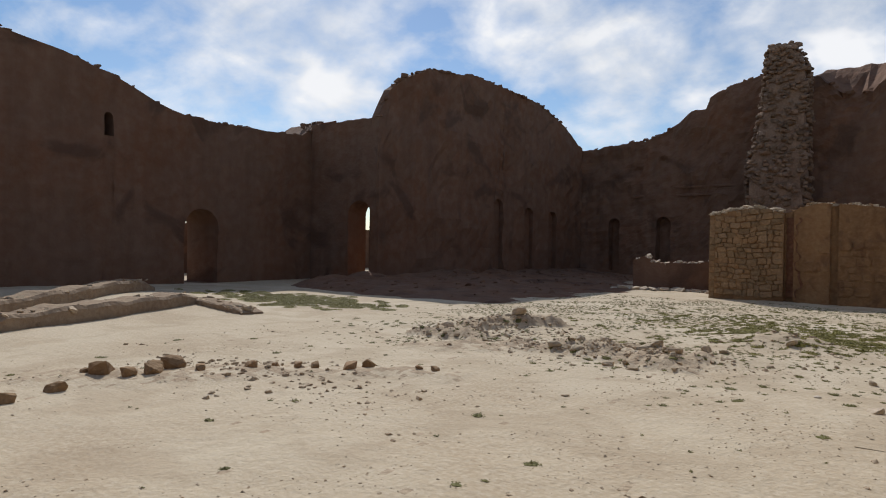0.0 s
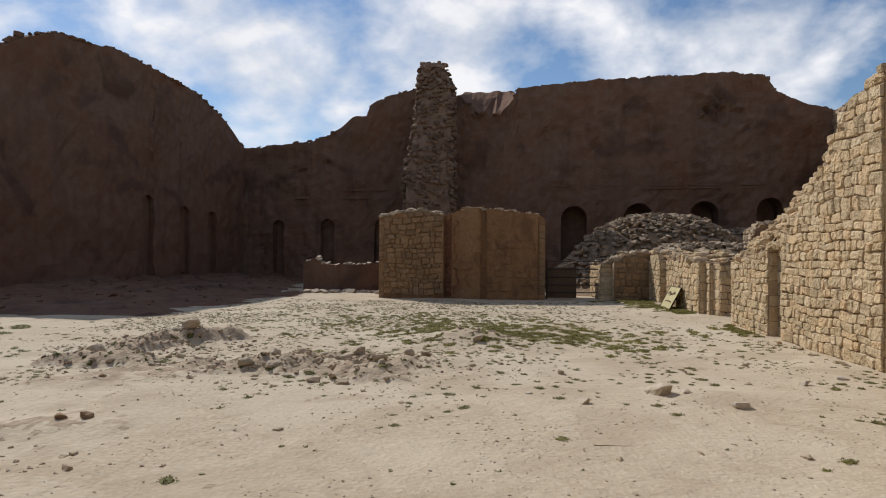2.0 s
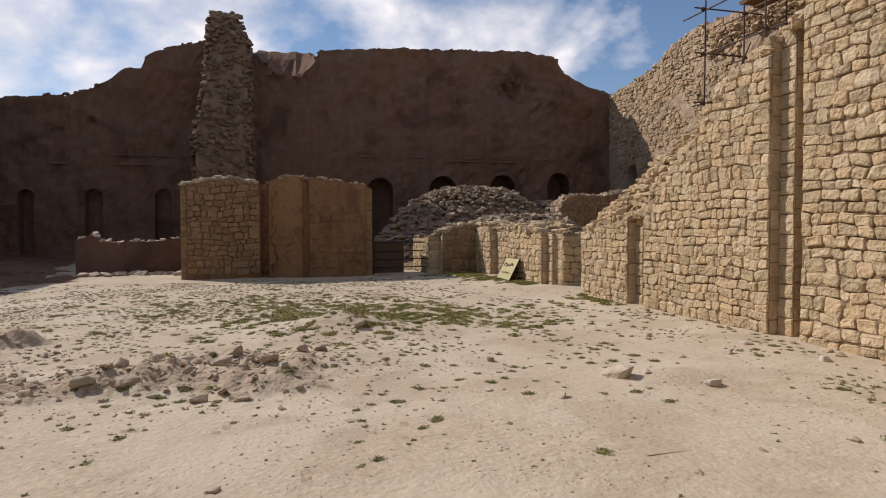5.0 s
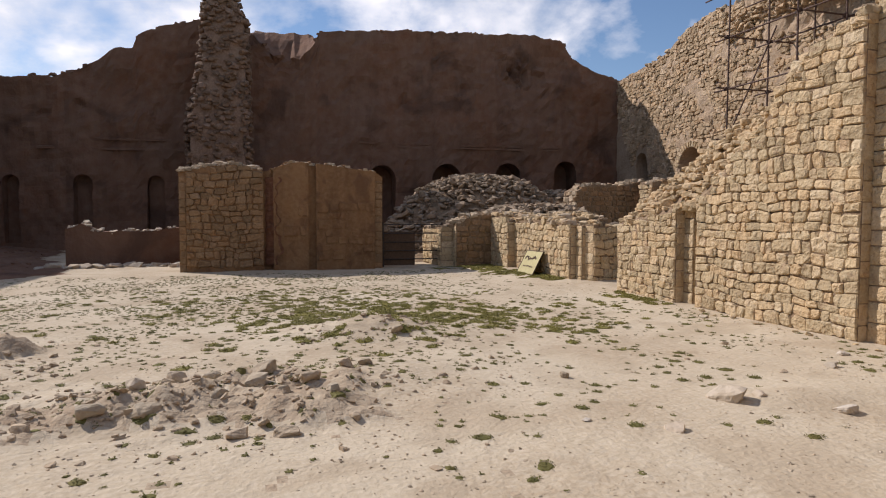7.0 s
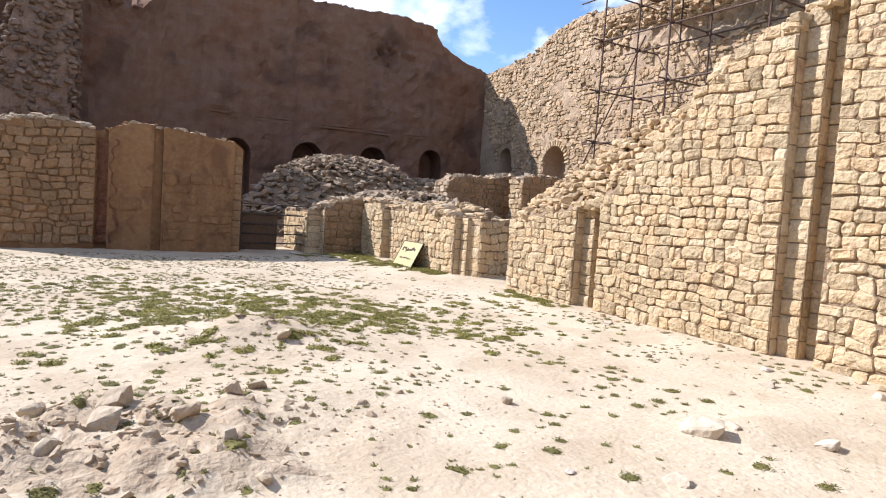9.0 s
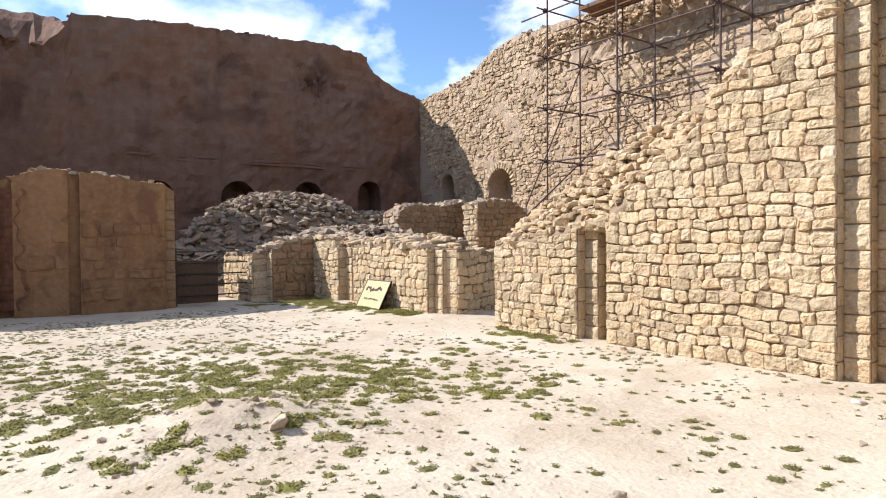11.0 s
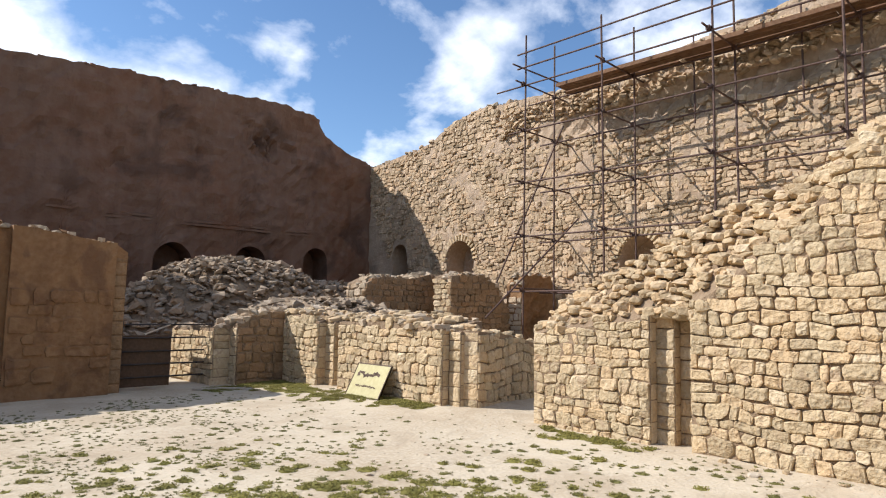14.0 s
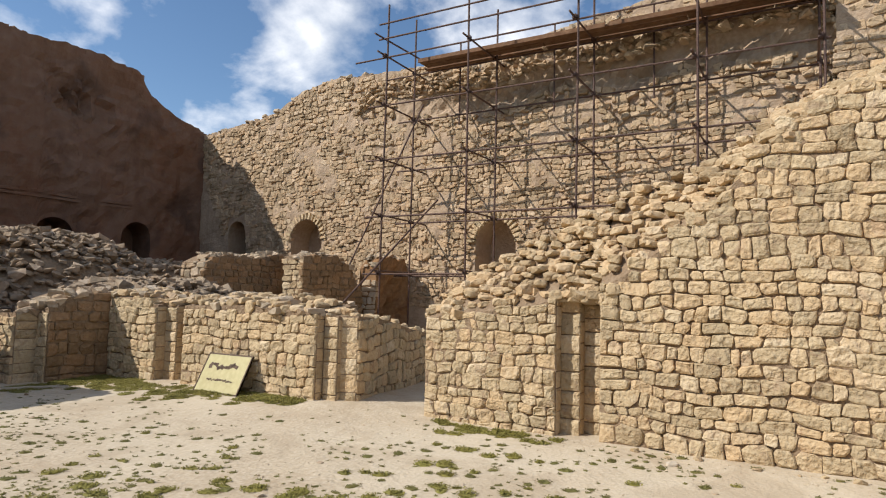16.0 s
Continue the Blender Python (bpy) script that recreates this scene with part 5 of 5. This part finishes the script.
clad_east_wall()
for k, (a, b, sb) in enumerate(LOW_SEGS):
    if sb:
        strip(wall_low_east, a, b, sb, low_top((a + b) / 2) - 0.02, 0.2, DRESSED, 100 + k)
        strip(wall_low_east, LOW_SEGS[k - 1][2] + 0.005, sb - 0.005, 0.0, low_top(a) - 0.02, 0.2, DRESSED, 105 + k, (0.006, 0.012), pose(a, 0, 0, 0, 0, 90))
    else:
        face_stones(wall_low_east, Matrix.Translation((a, 0, 0)), b - a, lambda u, a=a: low_top(u + a) + 0.05, 0.14, 0.215, DRESSED, 110 + k, (0.02, 0.042), 0.003, 0.045, 150, exact=True)
strip(wall_jamb_step, 0.0, 0.24, 0.0, 1.24, 0.2, DRESSED, 121)
strip(wall_low_east, 0.005, 0.14, 0.0, 1.26, 0.2, DRESSED, 131, (0.006, 0.012), pose(4.73, 0, 0, 0, 0, 90))
strip(wall_jamb_step, 0.005, 0.13, 0.0, 1.22, 0.2, DRESSED, 132, (0.006, 0.012), pose(0.24, 0, 0, 0, 0, 90))
face_stones(wall_jamb, IDENT, 3.4, jamb_top, 0.15, 0.235, DRESSED, 122, (0.02, 0.045), 0.003, 0.05, exact=True)
strip(wall_jamb, 0.005, 0.26, 0.0, 1.24, 0.2, DRESSED, 133, (0.006, 0.012), pose(0, 0.265, 0, 0, 0, -90))
face_stones(wall_stub, IDENT, 1.05, stub_top, 0.17, 0.25, BLOCK_STONE, 123, (0.03, 0.045), 0.005, 0.02, exact=True)
face_stones(wall_gate_side, IDENT, 2.0, gate_top, 0.15, 0.24, DRESSED, 124, (0.03, 0.05), 0.005, 0.03, exact=True)
strip(wall_gate_side, 0.005, 0.335, 0.0, 1.14, 0.17, DRESSED, 134, (0.012, 0.02), pose(2.0, 0, 0, 0, 0, 90))
face_stones(wall_stub, pose(0, 1.0, 0, 0, 0, -90), 1.0, lambda u: 1.26, 0.16, 0.24, DRESSED, 135, (0.02, 0.04), 0.004, 0.03, exact=True)
face_stones(wall_block, Matrix.Translation((0.17, 0, 0)), 1.88, lambda u: block_top(u + 0.17) - 0.05, 0.155, 0.225, BLOCK_STONE, 125, (0.035, 0.055), 0.006, 0.075, 220, exact=True, bottom=0.12)
strip(wall_block, 0.005, 0.165, 0.06, 2.42, 0.18, BLOCK_STONE, 136, (0.012, 0.03))
strip(wall_block, 4.985, 5.195, 0.12, 2.4, 0.2, BLOCK_STONE, 137, (0.012, 0.03))
# ruin fronts get darker stone for their shade, the sunlit ends paler stone
face_stones(wall_ruin_a, IDENT, 2.9, ruin_a_top, 0.17, 0.25, BLOCK_STONE, 126, (0.02, 0.05), 0.012, 0.04)
face_stones(wall_ruin_b, IDENT, 2.6, ruin_b_top, 0.17, 0.25, BLOCK_STONE, 127, (0.02, 0.05), 0.006, 0.04)
face_stones(wall_ruin_b, pose(0, 0.7, 0, 0, 0, -90), 0.7, lambda u: 2.5, 0.17, 0.25, CROWN, 128, (0.02, 0.05), 0.012, 0.04)


def in_niche(u, z):
    for a, b, s, p, _ in far_holes:
        r = (b - a) / 2
        if a - 0.06 < u < b + 0.06 and z > s - 0.1 and (z < p or (u - (a + b) / 2) ** 2 + (z - p) ** 2 < (r + 0.22) ** 2):
            return True
    return False


rng_f = random.Random(160)


def far_skip(u, z):
    """No facing stones in the niches, on the plastered band under the walkway, and fewer where plaster clings."""
    band = 7.2 + 0.12 * math.sin(u * 1.3) + 0.012 * u
    bare = u > 10.2 and band < z < band + 0.72 + 0.15 * math.sin(u * 2.1)
    patchy = u > 8 and z > 6.2 and rng_f.random() < 0.25
    plastered = u < (7.0 - z) * 0.6 - 0.3
    return bare or patchy or plastered or rng_f.random() < 0.03 or in_niche(u, z)


face_stones(wall_far_east, IDENT, 26.0, lambda u: far_top(u) - 0.03, 0.135, 0.215, FAR_STONE, 130, (0.01, 0.085), 0.002, 0.1, 300, (6, 15.0), far_skip, bottom=1.2)
for (a, b, s, p, d) in far_holes[1:]:
    rng_v = random.Random(int(a * 10))
    for i in range(17):
        t = math.pi * (i + 0.5) / 17
        r = (b - a) / 2
        m = Matrix.Translation(((a + b) / 2, -0.02, p)) @ Matrix.Rotation(-(t - math.pi / 2), 4, "Y") @ Matrix.Translation((0, 0, r + 0.12))
        bm = box_bm((0.10 + rng_v.uniform(-0.015, 0.01), 0.16, 0.24 + rng_v.uniform(-0.04, 0.04)), (0, 0, 0), 0.012)
        brick = part("brick", bm, DRESSED, wall_far_east)
        brick.matrix_local = m
face_stones(wall_ruin_c, pose(0, 0.5, 0, 0, 0, -90), 0.5, lambda u: 2.15, 0.18, 0.28, RUBBLE, 141, (0.02, 0.05), 0.012, 0.04)
face_stones(wall_ruin_a, pose(0, 0.9, 0, 0, 0, -90), 0.9, lambda u: 2.3, 0.17, 0.25, RUBBLE, 142, (0.02, 0.05), 0.012, 0.04)

face_stones(wall_return, IDENT, 4.0, lambda u: 10.5, 0.17, 0.28, FAR_STONE, 143, (0.01, 0.07), 0.002, 0.08, 0, bottom=6.0)

# exposed stones under the thin plaster, and the washed-out red earth in the slot
rng_b = random.Random(150)
face_stones(wall_block, Matrix.Translation((3.42, 0, 0)), 1.54, lambda u: 1.9, 0.22, 0.34, PLASTER, 151, (0.026, 0.034), 0.008, 0.03, 200, skip=lambda u, z: rng_b.random() < 0.35, exact=True, bottom=0.25)
face_stones(wall_block, Matrix.Translation((2.34, 0.03, 0)), 0.84, lambda u: 1.9, 0.22, 0.32, PLASTER, 152, (0.02, 0.03), 0.008, 0.03, 200, skip=lambda u, z: rng_b.random() < 0.55, exact=True, bottom=0.9)
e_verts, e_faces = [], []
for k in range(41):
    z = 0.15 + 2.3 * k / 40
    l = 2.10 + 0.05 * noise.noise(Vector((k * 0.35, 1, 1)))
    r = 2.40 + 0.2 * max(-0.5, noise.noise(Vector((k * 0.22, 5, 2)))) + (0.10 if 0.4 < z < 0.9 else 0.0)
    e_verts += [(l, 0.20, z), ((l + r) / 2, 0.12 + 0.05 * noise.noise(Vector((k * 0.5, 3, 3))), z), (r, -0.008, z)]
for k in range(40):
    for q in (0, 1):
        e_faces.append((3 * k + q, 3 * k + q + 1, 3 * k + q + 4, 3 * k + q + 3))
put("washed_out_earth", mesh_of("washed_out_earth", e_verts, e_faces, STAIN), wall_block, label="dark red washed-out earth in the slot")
